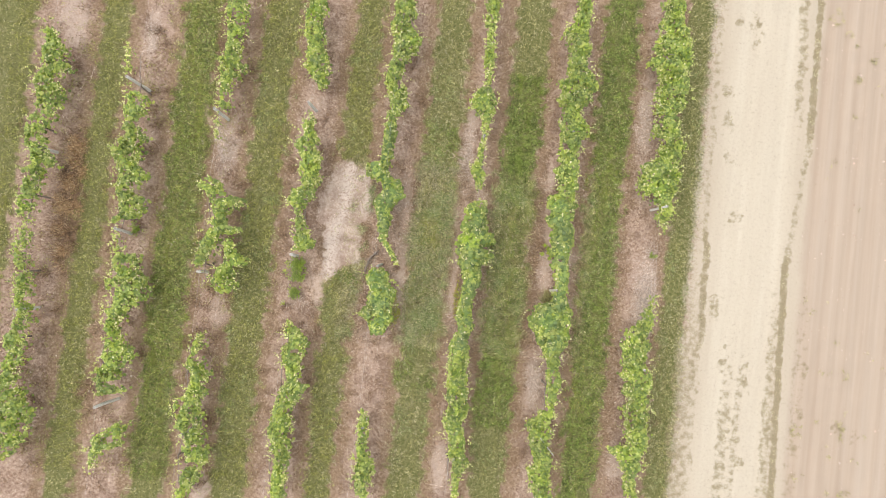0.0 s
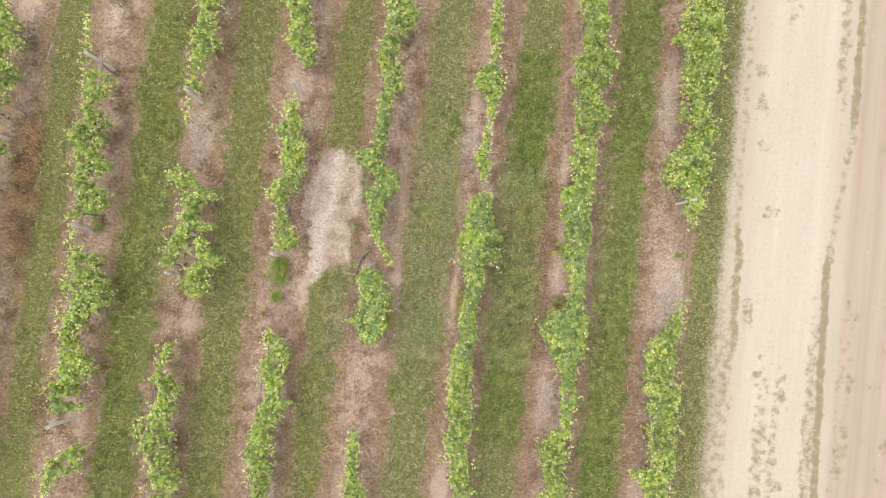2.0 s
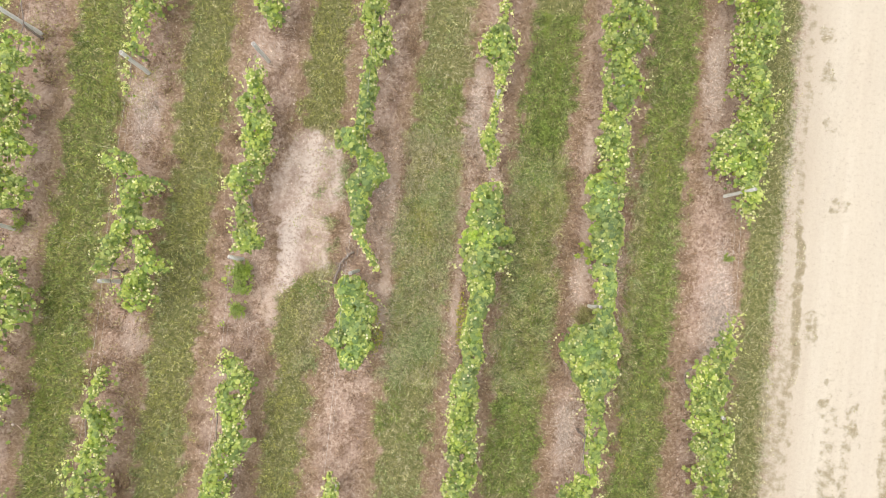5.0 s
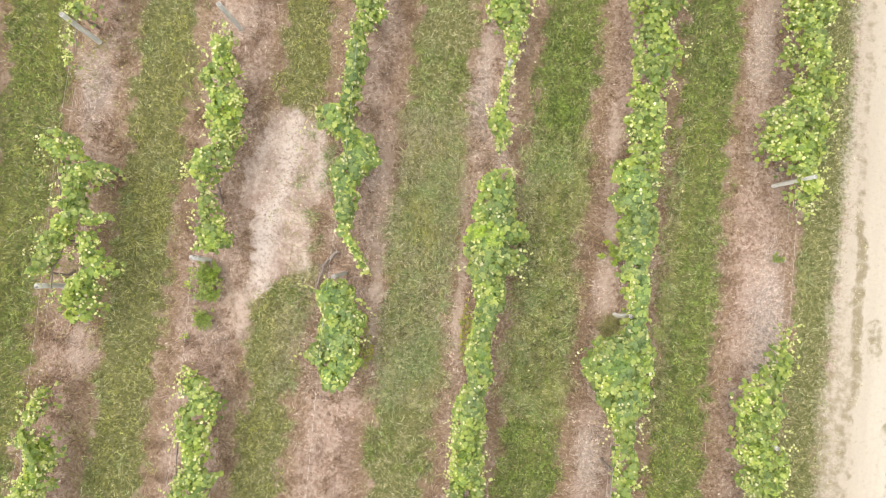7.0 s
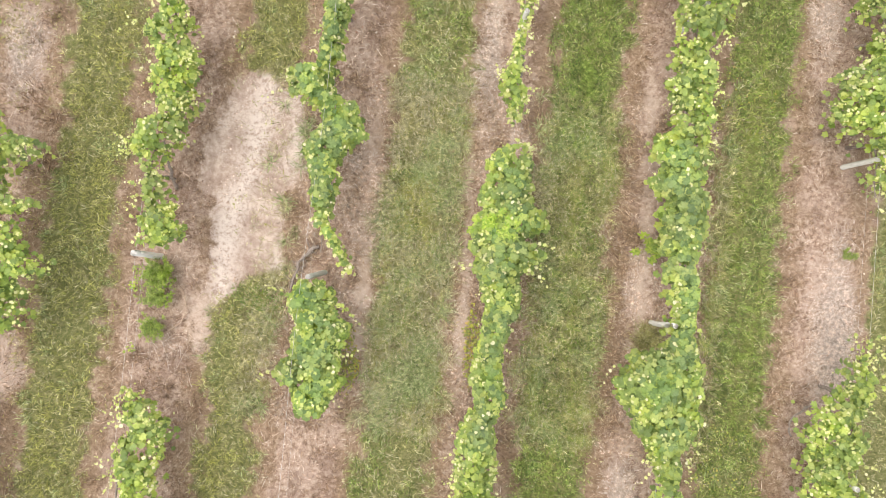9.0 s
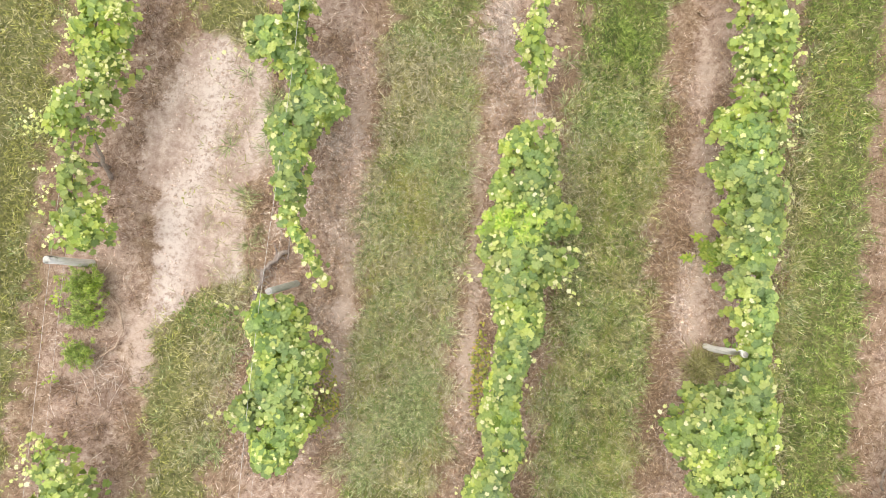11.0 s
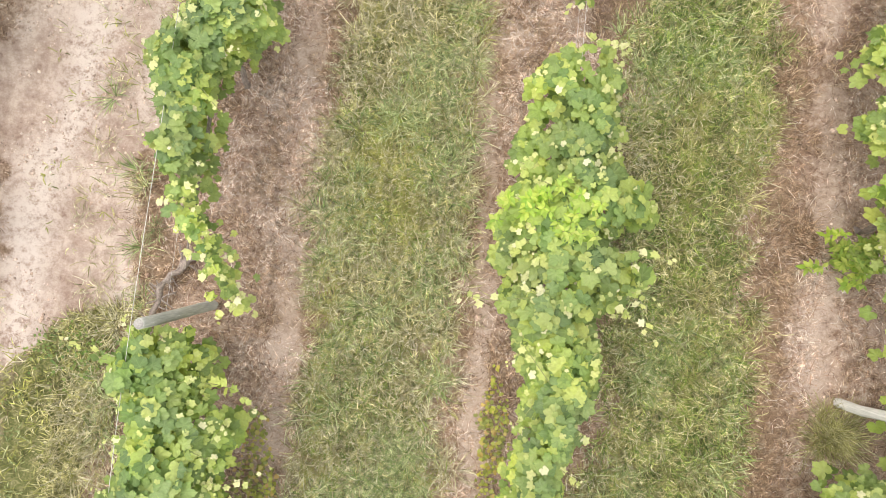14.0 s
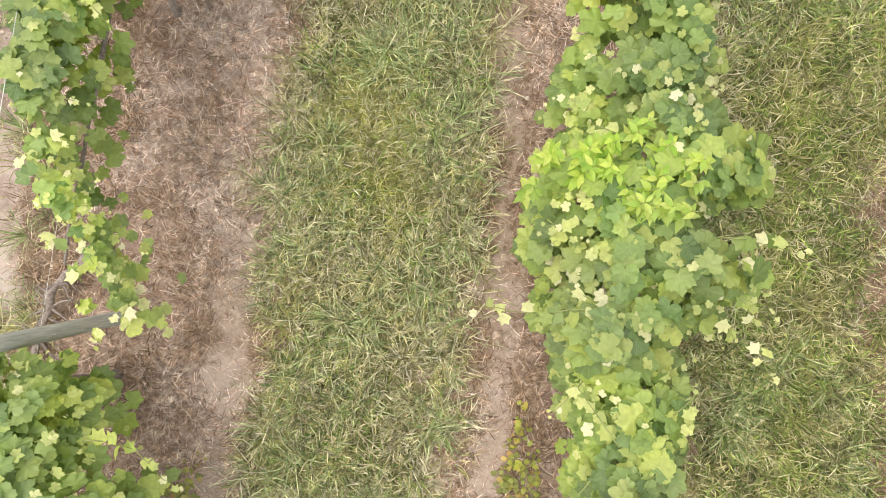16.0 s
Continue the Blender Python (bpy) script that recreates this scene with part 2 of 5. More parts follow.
    roadway = spread(tree, math_of(tree, "ADD", attribute(tree, "road"), math_of(tree, "MULTIPLY", math_of(tree, "SUBTRACT", mid, 0.5), 2.0)), 0.1, 0.95)
    colour = mixed(tree, roadway, colour, track)
    rows = noise_of(tree, node(tree, "ShaderNodeMapping", {"Vector": where, "Scale": (1.0, 0.025, 1.0)}).outputs[0], 3.6, 3, 0.55)
    tilled = ramp(tree, math_of(tree, "ADD", math_of(tree, "MULTIPLY", rows, 0.75), math_of(tree, "MULTIPLY", fine, 0.25)),
                  [(0.36, (0.44, 0.355, 0.278)), (0.5, (0.475, 0.392, 0.313)), (0.64, (0.505, 0.425, 0.345))])
    colour = mixed(tree, attribute(tree, "field"), colour, tilled)
    cover, speckle = attribute(tree, "tuft"), noise_of(tree, where, 4.5, 4, 0.6)
    weeds = ramp(tree, fine, [(0.35, (0.2, 0.165, 0.092)), (0.6, (0.36, 0.305, 0.195))])
    tufts = spread(tree, math_of(tree, "ADD", cover, math_of(tree, "MULTIPLY", math_of(tree, "SUBTRACT", speckle, 0.5), 1.9)), 0.22, 0.85)
    tufts = math_of(tree, "MULTIPLY", tufts, math_of(tree, "MULTIPLY", cover, 4.0, clamp=True))
    colour = mixed(tree, math_of(tree, "MULTIPLY", tufts, 0.88), colour, weeds)
    tree.links.new(colour, shader.inputs["Base Color"])
    shader.inputs["Roughness"].default_value = 0.95
    shader.inputs["Specular IOR Level"].default_value = 0.15
    relief = math_of(tree, "ADD", math_of(tree, "MULTIPLY", mid, 1.0), math_of(tree, "ADD", math_of(tree, "MULTIPLY", fine, 0.5), math_of(tree, "MULTIPLY", grain, 0.2)))
    bumped(tree, shader, relief, 0.7, 0.03)
    return m


def chance(tree, single):
    """A number for each leaf: by the object for single leaves, by the island for joined ones."""
    if single:
        return tree.nodes.new("ShaderNodeObjectInfo").outputs["Random"]
    return tree.nodes.new("ShaderNodeNewGeometry").outputs["Random Per Island"]


def leaf_material(name, stops, single=False, glow=0.3, gloss=0.45, veins=True):
    m, tree, shader = material(name)
    luck = chance(tree, single)
    colour = ramp(tree, luck, stops)
    where = tree.nodes.new("ShaderNodeNewGeometry").outputs["Position"]
    colour = node(tree, "ShaderNodeHueSaturation", {"Color": colour, "Value": math_of(tree, "ADD", 0.72, math_of(tree, "MULTIPLY", noise_of(tree, where, 45, 3), 0.56)),
                                                   "Saturation": math_of(tree, "ADD", 0.75, math_of(tree, "MULTIPLY", noise_of(tree, where, 2.2, 2), 0.45))}).outputs[0]
    tone = math_of(tree, "ADD", 0.84, math_of(tree, "MULTIPLY", spread(tree, noise_of(tree, where, 1.1, 2), 0.3, 0.7), 0.32))
    colour = node(tree, "ShaderNodeHueSaturation", {"Color": colour, "Value": tone}).outputs[0]
    if veins:
        uv = tree.nodes.new("ShaderNodeUVMap").outputs[0]
        parts = node(tree, "ShaderNodeSeparateXYZ", {0: uv})
        angle = math_of(tree, "ARCTAN2", parts.outputs[0], parts.outputs[1])
        reach = math_of(tree, "SQRT", math_of(tree, "ADD", math_of(tree, "MULTIPLY", parts.outputs[0], parts.outputs[0]), math_of(tree, "MULTIPLY", parts.outputs[1], parts.outputs[1])))
        fold = math_of(tree, "PINGPONG", angle, radians(27.5))
        away = math_of(tree, "MULTIPLY", fold, reach)
        line = math_of(tree, "SUBTRACT", 1.0, spread(tree, away, 0.008, 0.035))
        colour = mixed(tree, math_of(tree, "MULTIPLY", line, 0.13), colour, (0.5, 0.6, 0.25))
        bumped(tree, shader, math_of(tree, "SUBTRACT", noise_of(tree, where, 60, 2), line), 0.2, 0.003)
    tree.links.new(colour, shader.inputs["Base Color"])
    shader.inputs["Roughness"].default_value = gloss
    shader.inputs["Specular IOR Level"].default_value = 0.45
    back = node(tree, "ShaderNodeBsdfTranslucent", {"Color": node(tree, "ShaderNodeHueSaturation", {"Color": colour, "Value": 1.4, "Saturation": 1.15}).outputs[0]})
    blend = node(tree, "ShaderNodeMixShader", {0: glow, 1: shader.outputs[0], 2: back.outputs[0]})
    tree.links.new(blend.outputs[0], tree.nodes["Material Output"].inputs["Surface"])
    return m


def stem_material(name, dark, light, scale=30.0, rough=0.85, bump=0.6, squeeze=(1, 1, 1)):
    m, tree, shader = material(name)
    where = node(tree, "ShaderNodeMapping", {"Vector": place_of(tree), "Scale": squeeze}).outputs[0]
    n = noise_of(tree, where, scale, 5, 0.65)
    colour = ramp(tree, n, [(0.32, dark), (0.68, light)])
    stain = noise_of(tree, place_of(tree), scale * 0.15, 3)
    colour = mixed(tree, math_of(tree, "MULTIPLY", spread(tree, stain, 0.45, 0.7), 0.45), colour, tuple(c * 0.55 for c in dark))
    tree.links.new(colour, shader.inputs["Base Color"])
    shader.inputs["Roughness"].default_value = rough
    bumped(tree, shader, n, bump, 0.006)
    return m


def blade_material(name, stops, patch=None, glow=0.15):
    m, tree, shader = material(name)
    geometry = tree.nodes.new("ShaderNodeNewGeometry")
    colour = ramp(tree, geometry.outputs["Random Per Island"], stops)
    clumps = math_of(tree, "ADD", 0.5, math_of(tree, "MULTIPLY", spread(tree, noise_of(tree, geometry.outputs["Position"], 16, 3, 0.8), 0.32, 0.68), 0.98))
    colour = node(tree, "ShaderNodeHueSaturation", {"Color": colour, "Value": clumps}).outputs[0]
    if patch:
        along = node(tree, "ShaderNodeMapping", {"Vector": geometry.outputs["Position"], "Scale": (2.2, 0.35, 1.0)}).outputs[0]
        broad = noise_of(tree, along, 1.1, 3)
        worn = noise_of(tree, geometry.outputs["Position"], 4.2, 3, 0.7)
        colour = node(tree, "ShaderNodeHueSaturation", {"Color": colour, "Value": math_of(tree, "ADD", 0.7, math_of(tree, "MULTIPLY", spread(tree, worn, 0.35, 0.65), 0.6))}).outputs[0]
        colour = mixed(tree, spread(tree, broad, 0.45, 0.68), colour, mixed(tree, 0.4, colour, patch))
    tree.links.new(colour, shader.inputs["Base Color"])
    shader.inputs["Roughness"].default_value = 0.6
    shader.inputs["Specular IOR Level"].default_value = 0.3
    back = node(tree, "ShaderNodeBsdfTranslucent", {"Color": colour})
    blend = node(tree, "ShaderNodeMixShader", {0: glow, 1: shader.outputs[0], 2: back.outputs[0]})
    tree.links.new(blend.outputs[0], tree.nodes["Material Output"].inputs["Surface"])
    return m


LEAF_STOPS = [(0.0, (0.14, 0.21, 0.05)), (0.25, (0.225, 0.315, 0.078)), (0.55, (0.31, 0.405, 0.095)), (0.85, (0.405, 0.485, 0.11)), (1.0, (0.52, 0.57, 0.15))]
GROWN_STOPS = [(0.0, (0.125, 0.205, 0.062)), (0.25, (0.195, 0.295, 0.088)), (0.55, (0.27, 0.375, 0.106)), (0.85, (0.36, 0.45, 0.12)), (1.0, (0.5, 0.56, 0.15))]
YOUNG_STOPS = [(0.0, (0.45, 0.52, 0.15)), (0.5, (0.58, 0.62, 0.23)), (0.8, (0.7, 0.7, 0.34)), (1.0, (0.78, 0.75, 0.5))]
soil_mat = ground_material()
leaf_joined = leaf_material("grape_leaf_foliage", LEAF_STOPS)
leaf_single = leaf_material("grape_leaf", GROWN_STOPS, single=True)
young_joined = leaf_material("young_leaf_foliage", YOUNG_STOPS, glow=0.35, veins=False)
young_single = leaf_material("young_leaf", YOUNG_STOPS, single=True, glow=0.35, veins=False)
weed_leaf = leaf_material("weed_leaf", [(0.0, (0.23, 0.37, 0.06)), (0.5, (0.36, 0.48, 0.085)), (1.0, (0.5, 0.56, 0.13))], glow=0.35, veins=False)
fern_leaf = leaf_material("feathery_weed_leaf", [(0.0, (0.18, 0.27, 0.045)), (0.6, (0.31, 0.42, 0.08)), (1.0, (0.48, 0.54, 0.14))], glow=0.35, veins=False)
low_leaf = leaf_material("low_weed_leaf", [(0.0, (0.19, 0.2, 0.06)), (0.4, (0.3, 0.34, 0.08)), (0.75, (0.44, 0.45, 0.1)), (1.0, (0.46, 0.3, 0.12))], veins=False)
clover_leaf = leaf_material("clover_leaf", [(0.0, (0.1, 0.17, 0.03)), (0.6, (0.17, 0.25, 0.05)), (1.0, (0.28, 0.34, 0.09))], glow=0.2, veins=False)
bark = stem_material("vine_bark", (0.17, 0.13, 0.11), (0.42, 0.36, 0.31), 26, squeeze=(3, 3, 0.6))
cane = stem_material("green_cane", (0.24, 0.3, 0.08), (0.42, 0.42, 0.16), 30, 0.6, 0.2)
dry_cane = stem_material("dry_cane", (0.3, 0.2, 0.14), (0.55, 0.44, 0.34), 40)
post_wood = stem_material("weathered_post_wood", (0.6, 0.6, 0.56), (0.86, 0.85, 0.81), 14, bump=0.2, squeeze=(5, 5, 0.5))
end_grain = stem_material("grey_end_grain", (0.26, 0.25, 0.225), (0.44, 0.42, 0.385), 60, bump=0.2)
mossy_wood = stem_material("mossy_post_wood", (0.38, 0.385, 0.335), (0.6, 0.595, 0.54), 14, bump=0.25, squeeze=(5, 5, 0.5))
zinc = stem_material("galvanised_steel", (0.58, 0.57, 0.54), (0.76, 0.75, 0.71), 60, 0.45, 0.1)
zinc.node_tree.nodes["Principled BSDF"].inputs["Metallic"].default_value = 0.25
white_stake = stem_material("white_stake_plastic", (0.6, 0.6, 0.57), (0.78, 0.78, 0.75), 12, 0.5, 0.1)
grass_green = blade_material("green_grass", [(0.0, (0.165, 0.16, 0.055)), (0.3, (0.3, 0.288, 0.11)), (0.65, (0.47, 0.44, 0.21)), (1.0, (0.63, 0.595, 0.39))], (0.44, 0.43, 0.12))
grass_vivid = blade_material("vivid_green_grass", [(0.0, (0.08, 0.13, 0.03)), (0.4, (0.17, 0.25, 0.055)), (0.8, (0.28, 0.37, 0.08)), (1.0, (0.46, 0.52, 0.16))], (0.3, 0.38, 0.06))
grass_olive = blade_material("olive_grass", [(0.0, (0.12, 0.135, 0.034)), (0.4, (0.25, 0.268, 0.064)), (0.8, (0.4, 0.405, 0.11)), (1.0, (0.57, 0.54, 0.22))], (0.42, 0.42, 0.08))
grass_blue = blade_material("blue_green_grass", [(0.0, (0.14, 0.2, 0.065)), (0.5, (0.3, 0.37, 0.15)), (1.0, (0.54, 0.58, 0.31))])
grass_dry = blade_material("dry_grass", [(0.0, (0.29, 0.255, 0.12)), (0.5, (0.47, 0.435, 0.265)), (1.0, (0.66, 0.625, 0.45))])
straw_mat = blade_material("straw", [(0.0, (0.2, 0.108, 0.067)), (0.3, (0.38, 0.245, 0.165)), (0.65, (0.57, 0.43, 0.322)), (0.9, (0.72, 0.6, 0.49)), (1.0, (0.8, 0.73, 0.63))], glow=0.0)
weed_dry = blade_material("dry_weed", [(0.0, (0.1, 0.06, 0.036)), (0.5, (0.222, 0.14, 0.084)), (1.0, (0.44, 0.305, 0.19))], glow=0.05)
brush_dry = blade_material("dead_brush", [(0.0, (0.3, 0.17, 0.08)), (0.5, (0.5, 0.33, 0.17)), (1.0, (0.7, 0.56, 0.36))], glow=0.05)
rust_weed = blade_material("rusty_dead_weed", [(0.0, (0.16, 0.1, 0.06)), (0.5, (0.34, 0.232, 0.142)), (0.9, (0.54, 0.405, 0.275)), (1.0, (0.72, 0.61, 0.47))], glow=0.05)
bleached_straw = blade_material("bleached_straw", [(0.0, (0.44, 0.35, 0.285)), (0.5, (0.59, 0.495, 0.42)), (1.0, (0.74, 0.66, 0.585))], glow=0.0)
litter_mat = blade_material("leaf_litter", [(0.0, (0.35, 0.2, 0.14)), (0.6, (0.56, 0.43, 0.33)), (1.0, (0.72, 0.64, 0.54))], glow=0.05)
clod_mat = blade_material("soil_clod", [(0.0, (0.42, 0.31, 0.24)), (0.6, (0.56, 0.44, 0.36)), (1.0, (0.68, 0.58, 0.5))], glow=0.0)


# ---- mesh helpers ----
def mesh_of(name, verts, tris, materials, slots=None, uv=None, smooth=False):
    """A mesh of triangles from arrays."""
    me = bpy.data.meshes.new(name)
    verts, tris = np.asarray(verts, np.float32), np.asarray(tris, np.int32)
    me.vertices.add(len(verts))
    me.vertices.foreach_set("co", verts.ravel())
    me.loops.add(len(tris) * 3)
    me.loops.foreach_set("vertex_index", tris.ravel())
    me.polygons.add(len(tris))
    me.polygons.foreach_set("loop_start", np.arange(0, len(tris) * 3, 3, dtype=np.int32))
    me.polygons.foreach_set("loop_total", np.full(len(tris), 3, np.int32))
    for m in materials:
        me.materials.append(m)
    if slots is not None:
        me.polygons.foreach_set("material_index", np.asarray(slots, np.int32))
    if smooth:
        me.polygons.foreach_set("use_smooth", np.ones(len(tris), bool))
    if uv is not None:
        layer = me.uv_layers.new(name="UVMap")
        layer.data.foreach_set("uv", np.asarray(uv, np.float32)[tris.ravel()].ravel())
    me.update(calc_edges=True)
    me.validate()
    return me


def part(name, me, parent, label=""):
    ob = new(name, me)
    ob.parent = parent
    return tagged(ob, label)


def tube(points, radii, sides=6):
    """A tapering tube through points, closed at both ends: vertices and triangles."""
    pts = np.asarray(points, float)
    n = len(pts)
    along = np.gradient(pts, axis=0)
    along /= np.linalg.norm(along, axis=1, keepdims=True) + 1e-9
    ref = np.array([0.31, 0.95, 0.07]) if abs(along[0][2]) > 0.7 else np.array([0.05, 0.1, 1.0])
    a = np.cross(along, ref)
    a /= np.linalg.norm(a, axis=1, keepdims=True) + 1e-9
    b = np.cross(along, a)
    turn = np.linspace(0, 2 * np.pi, sides, endpoint=False)
    ring = a[:, None] * np.cos(turn)[None, :, None] + b[:, None] * np.sin(turn)[None, :, None]
    verts = (pts[:, None] + ring * np.asarray(radii, float)[:, None, None]).reshape(-1, 3)
    tris = []
    for i in range(n - 1):
        for k in range(sides):
            p, q = i * sides + k, i * sides + (k + 1) % sides
            tris += [(p, q, q + sides), (p, q + sides, p + sides)]
    verts = np.vstack([verts, pts[:1], pts[-1:]])
    for k in range(sides):
        tris.append((n * sides, (k + 1) % sides, k))
        tris.append((n * sides + 1, (n - 1) * sides + k, (n - 1) * sides + (k + 1) % sides))
    return verts, np.array(tris)


class Heap:
    """Gathers pieces of geometry into one mesh."""

    def __init__(self):
        self.v, self.t, self.s, self.u, self.count = [], [], [], [], 0

    def add(self, verts, tris, slot=0, uv=None):
        self.v.append(np.asarray(verts, float))
        self.t.append(np.asarray(tris) + self.count)
        self.s.append(np.full(len(tris), slot))
        self.u.append(np.zeros((len(verts), 2)) if uv is None else uv)
        self.count += len(verts)

    def mesh(self, name, materials, smooth=False, uv=False):
        return mesh_of(name, np.vstack(self.v), np.vstack(self.t), materials, np.concatenate(self.s), np.vstack(self.u) if uv else None, smooth)


# ---- leaf shapes ----
def leaf_shape(rng, fine=True):
    """A grape leaf of radius 1, stalk at the origin and tip towards +y: five shallow, toothed lobes, cupped and folded at the midrib."""
    lobes = [(0, 1.03), (12, 0.93), (27, 0.78), (40, 0.87), (54, 0.97), (68, 0.87), (84, 0.75), (99, 0.81), (114, 0.87), (132, 0.78), (150, 0.65), (163, 0.47), (174, 0.2)]
    lobed, teeth = rng.uniform(0.9, 1.5), rng.uniform(0.02, 0.045)
    half = []
    for k, a in enumerate(np.append(np.arange(0, 165, 9), [168, 176])):
        r, plain = np.interp(a, *zip(*lobes)), np.interp(a, (0, 60, 120, 150, 163, 174), (0.95, 0.9, 0.84, 0.68, 0.5, 0.22))
        half.append((a, plain + lobed * (r - plain) + (teeth if k % 2 == 0 else -teeth) * (a < 160)))
    if not fine:
        half = [(0, 1.06), (27, 0.66), (54, 1.0), (84, 0.64), (114, 0.87), (150, 0.58)]
    outline = half + [(-a, r) for a, r in reversed(half[1:])]
    verts, uv = [(0, 0, 0.0)], [(0, 0)]
    bend, cup, ripple = rng.uniform(0.05, 0.4), rng.uniform(0.05, 0.38), rng.uniform(0.04, 0.14)
    for k, (a, r) in enumerate(outline):
        r *= rng.uniform(0.94, 1.05)
        x, y = r * math.sin(radians(a)), r * math.cos(radians(a))
        z = -cup * r * r + bend * abs(x) + ripple * math.sin(a * 0.11) * r + rng.uniform(-0.03, 0.03)
        verts.append((x, y, z))
        uv.append((x, y))
    n = len(outline)
    tris = [(0, 1 + (k + 1) % n, 1 + k) for k in range(n)]
    return np.array(verts), np.array(tris), np.array(uv)


shape_rng = np.random.RandomState(5)
FINE_LEAVES = [leaf_shape(shape_rng) for _ in range(8)]
PLAIN_LEAVES = [leaf_shape(shape_rng, False) for _ in range(6)]


def lance_shape(width, sag):
    """A pointed leaf of length 1 along +y."""
    verts = [(0, 0, 0), (width * 0.8, 0.25, 0.05), (0, 0.3, -0.02), (-width * 0.8, 0.25, 0.05), (width, 0.5, 0.06 - sag * 0.3), (0, 0.55, -sag * 0.35),
             (-width, 0.5, 0.06 - sag * 0.3), (0, 1, -sag)]
    tris = [(0, 1, 2), (0, 2, 3), (1, 4, 5), (1, 5, 2), (2, 5, 6), (2, 6, 3), (4, 7, 5), (5, 7, 6)]
    return np.array(verts, float), np.array(tris)


def frames(rng, up, heading=None):
    """Turns for leaves with the given normals: arrays of 3 x 3 (columns: side, tip, normal)."""
    up = up / np.linalg.norm(up, axis=1, keepdims=True)
    tip = rng.normal(size=up.shape) if heading is None else heading + 0.45 * rng.normal(size=up.shape)
    tip = tip - up * np.sum(tip * up, axis=1, keepdims=True)
    tip /= np.linalg.norm(tip, axis=1, keepdims=True) + 1e-9
    return np.stack([np.cross(tip, up), tip, up], axis=2)


def scatter(heap, shapes, at, turns, size, rng, slots):
    """Many copies of the shapes, joined into the heap."""
    pick = rng.randint(len(shapes), size=len(at))
    for k, shape in enumerate(shapes):
        chosen = np.where(pick == k)[0]
        if not len(chosen):
            continue
        v, t, uv = shape if len(shape) == 3 else (*shape, shape[0][:, :2])
        placed = np.einsum("nij,vj->nvi", turns[chosen], v) * size[chosen][:, None, None] + at[chosen][:, None]
        n = len(v)
        tris = t[None] + (np.arange(len(chosen)) * n)[:, None, None]
        heap.v.append(placed.reshape(-1, 3))
        heap.t.append(tris.reshape(-1, 3) + heap.count)
        heap.s.append(np.repeat(slots[chosen], len(t)))
        heap.u.append(np.tile(uv, (len(chosen), 1)))
        heap.count += n * len(chosen)


# ---- ground: one sheet out to the horizon, finest where the camera comes down ----
def stretches(*spans):
    return np.unique(np.concatenate([np.arange(a, b, d) for a, b, d in spans] + [np.array([spans[-1][1]])]).round(4))


def relief_at(x, y):
    g, p, f, r = grass_at(x, y), patch_at(x, y), field_at(x, y), road_at(x, y)
    z = 0.03 * (fbm(x, y, 0.7, 61) - 0.5) + 0.025 * (fbm(x, y, 0.16, 65, 2) - 0.5) * (1 - 0.7 * r)
    z = z - 0.02 * p + 0.01 * g + 0.006 * tread_at(x, y) * np.sin(y * 2 * np.pi / 0.19 + 3 * value_noise(x, y, 0.3, 29))
    z = z + f * 0.014 * np.sin((x - 13.06) * 2 * np.pi / 0.63) - 0.03 * r * (1 - f) * (np.exp(-((x - 9.7) / 0.35) ** 2) + np.exp(-((x - 11.0) / 0.35) ** 2))
    near = np.exp(-(np.maximum(0, np.abs(x) - 22) + np.maximum(0, np.abs(y) - 16)) / 6)
    return z * near


def build_ground():
    xs = stretches((-400, -60, 40), (-60, -20, 4), (-20, -4.8, 0.1), (-4.8, 5, 0.045), (5, 8, 0.1), (8, 12.6, 0.06), (12.6, 18, 0.1), (18, 60, 4), (60, 400, 40))
    ys = stretches((-400, -60, 40), (-60, -12, 4), (-12, -3, 0.1), (-3, 4, 0.045), (4, 13, 0.1), (13, 60, 4), (60, 400, 40))
    gx, gy = np.meshgrid(xs, ys)
    nx, ny = len(xs), len(ys)
    x, y = gx.ravel(), gy.ravel()
    verts = np.stack([x, y, relief_at(x, y)], 1)
    i = (np.arange(ny - 1)[:, None] * nx + np.arange(nx - 1)[None]).ravel()
    tris = np.vstack([np.stack([i, i + 1, i + nx + 1], 1), np.stack([i, i + nx + 1, i + nx], 1)])
    me = mesh_of("ground", verts, tris, [soil_mat], smooth=True)
    row_gap = np.min([abs(x - r) for r in ROW_X], axis=0)
    moss = clump_at(x, y) * (row_gap < 1.3)
    shoulder = np.maximum(1 - step(8.7, 9.4, x), step(11.2, 11.7, x))
    for name, values in (("grass", grass_at(x, y)), ("patch", patch_at(x, y)), ("pale", pale_at(x, y)), ("road", road_at(x, y)), ("field", field_at(x, y)),
                         ("tuft", tuft_at(x, y)), ("moss", moss), ("tread", tread_at(x, y)), ("shoulder", shoulder), ("rim", rim_at(x, y)), ("dust", dust_at(x, y))):
        me.attributes.new(name, "FLOAT", "POINT").data.foreach_set("value", values.astype(np.float32))
    tagged(new("ground", me), "dry pinkish soil with mown grass strips beside a pale dirt track", "ground", kind="structure")


build_ground()


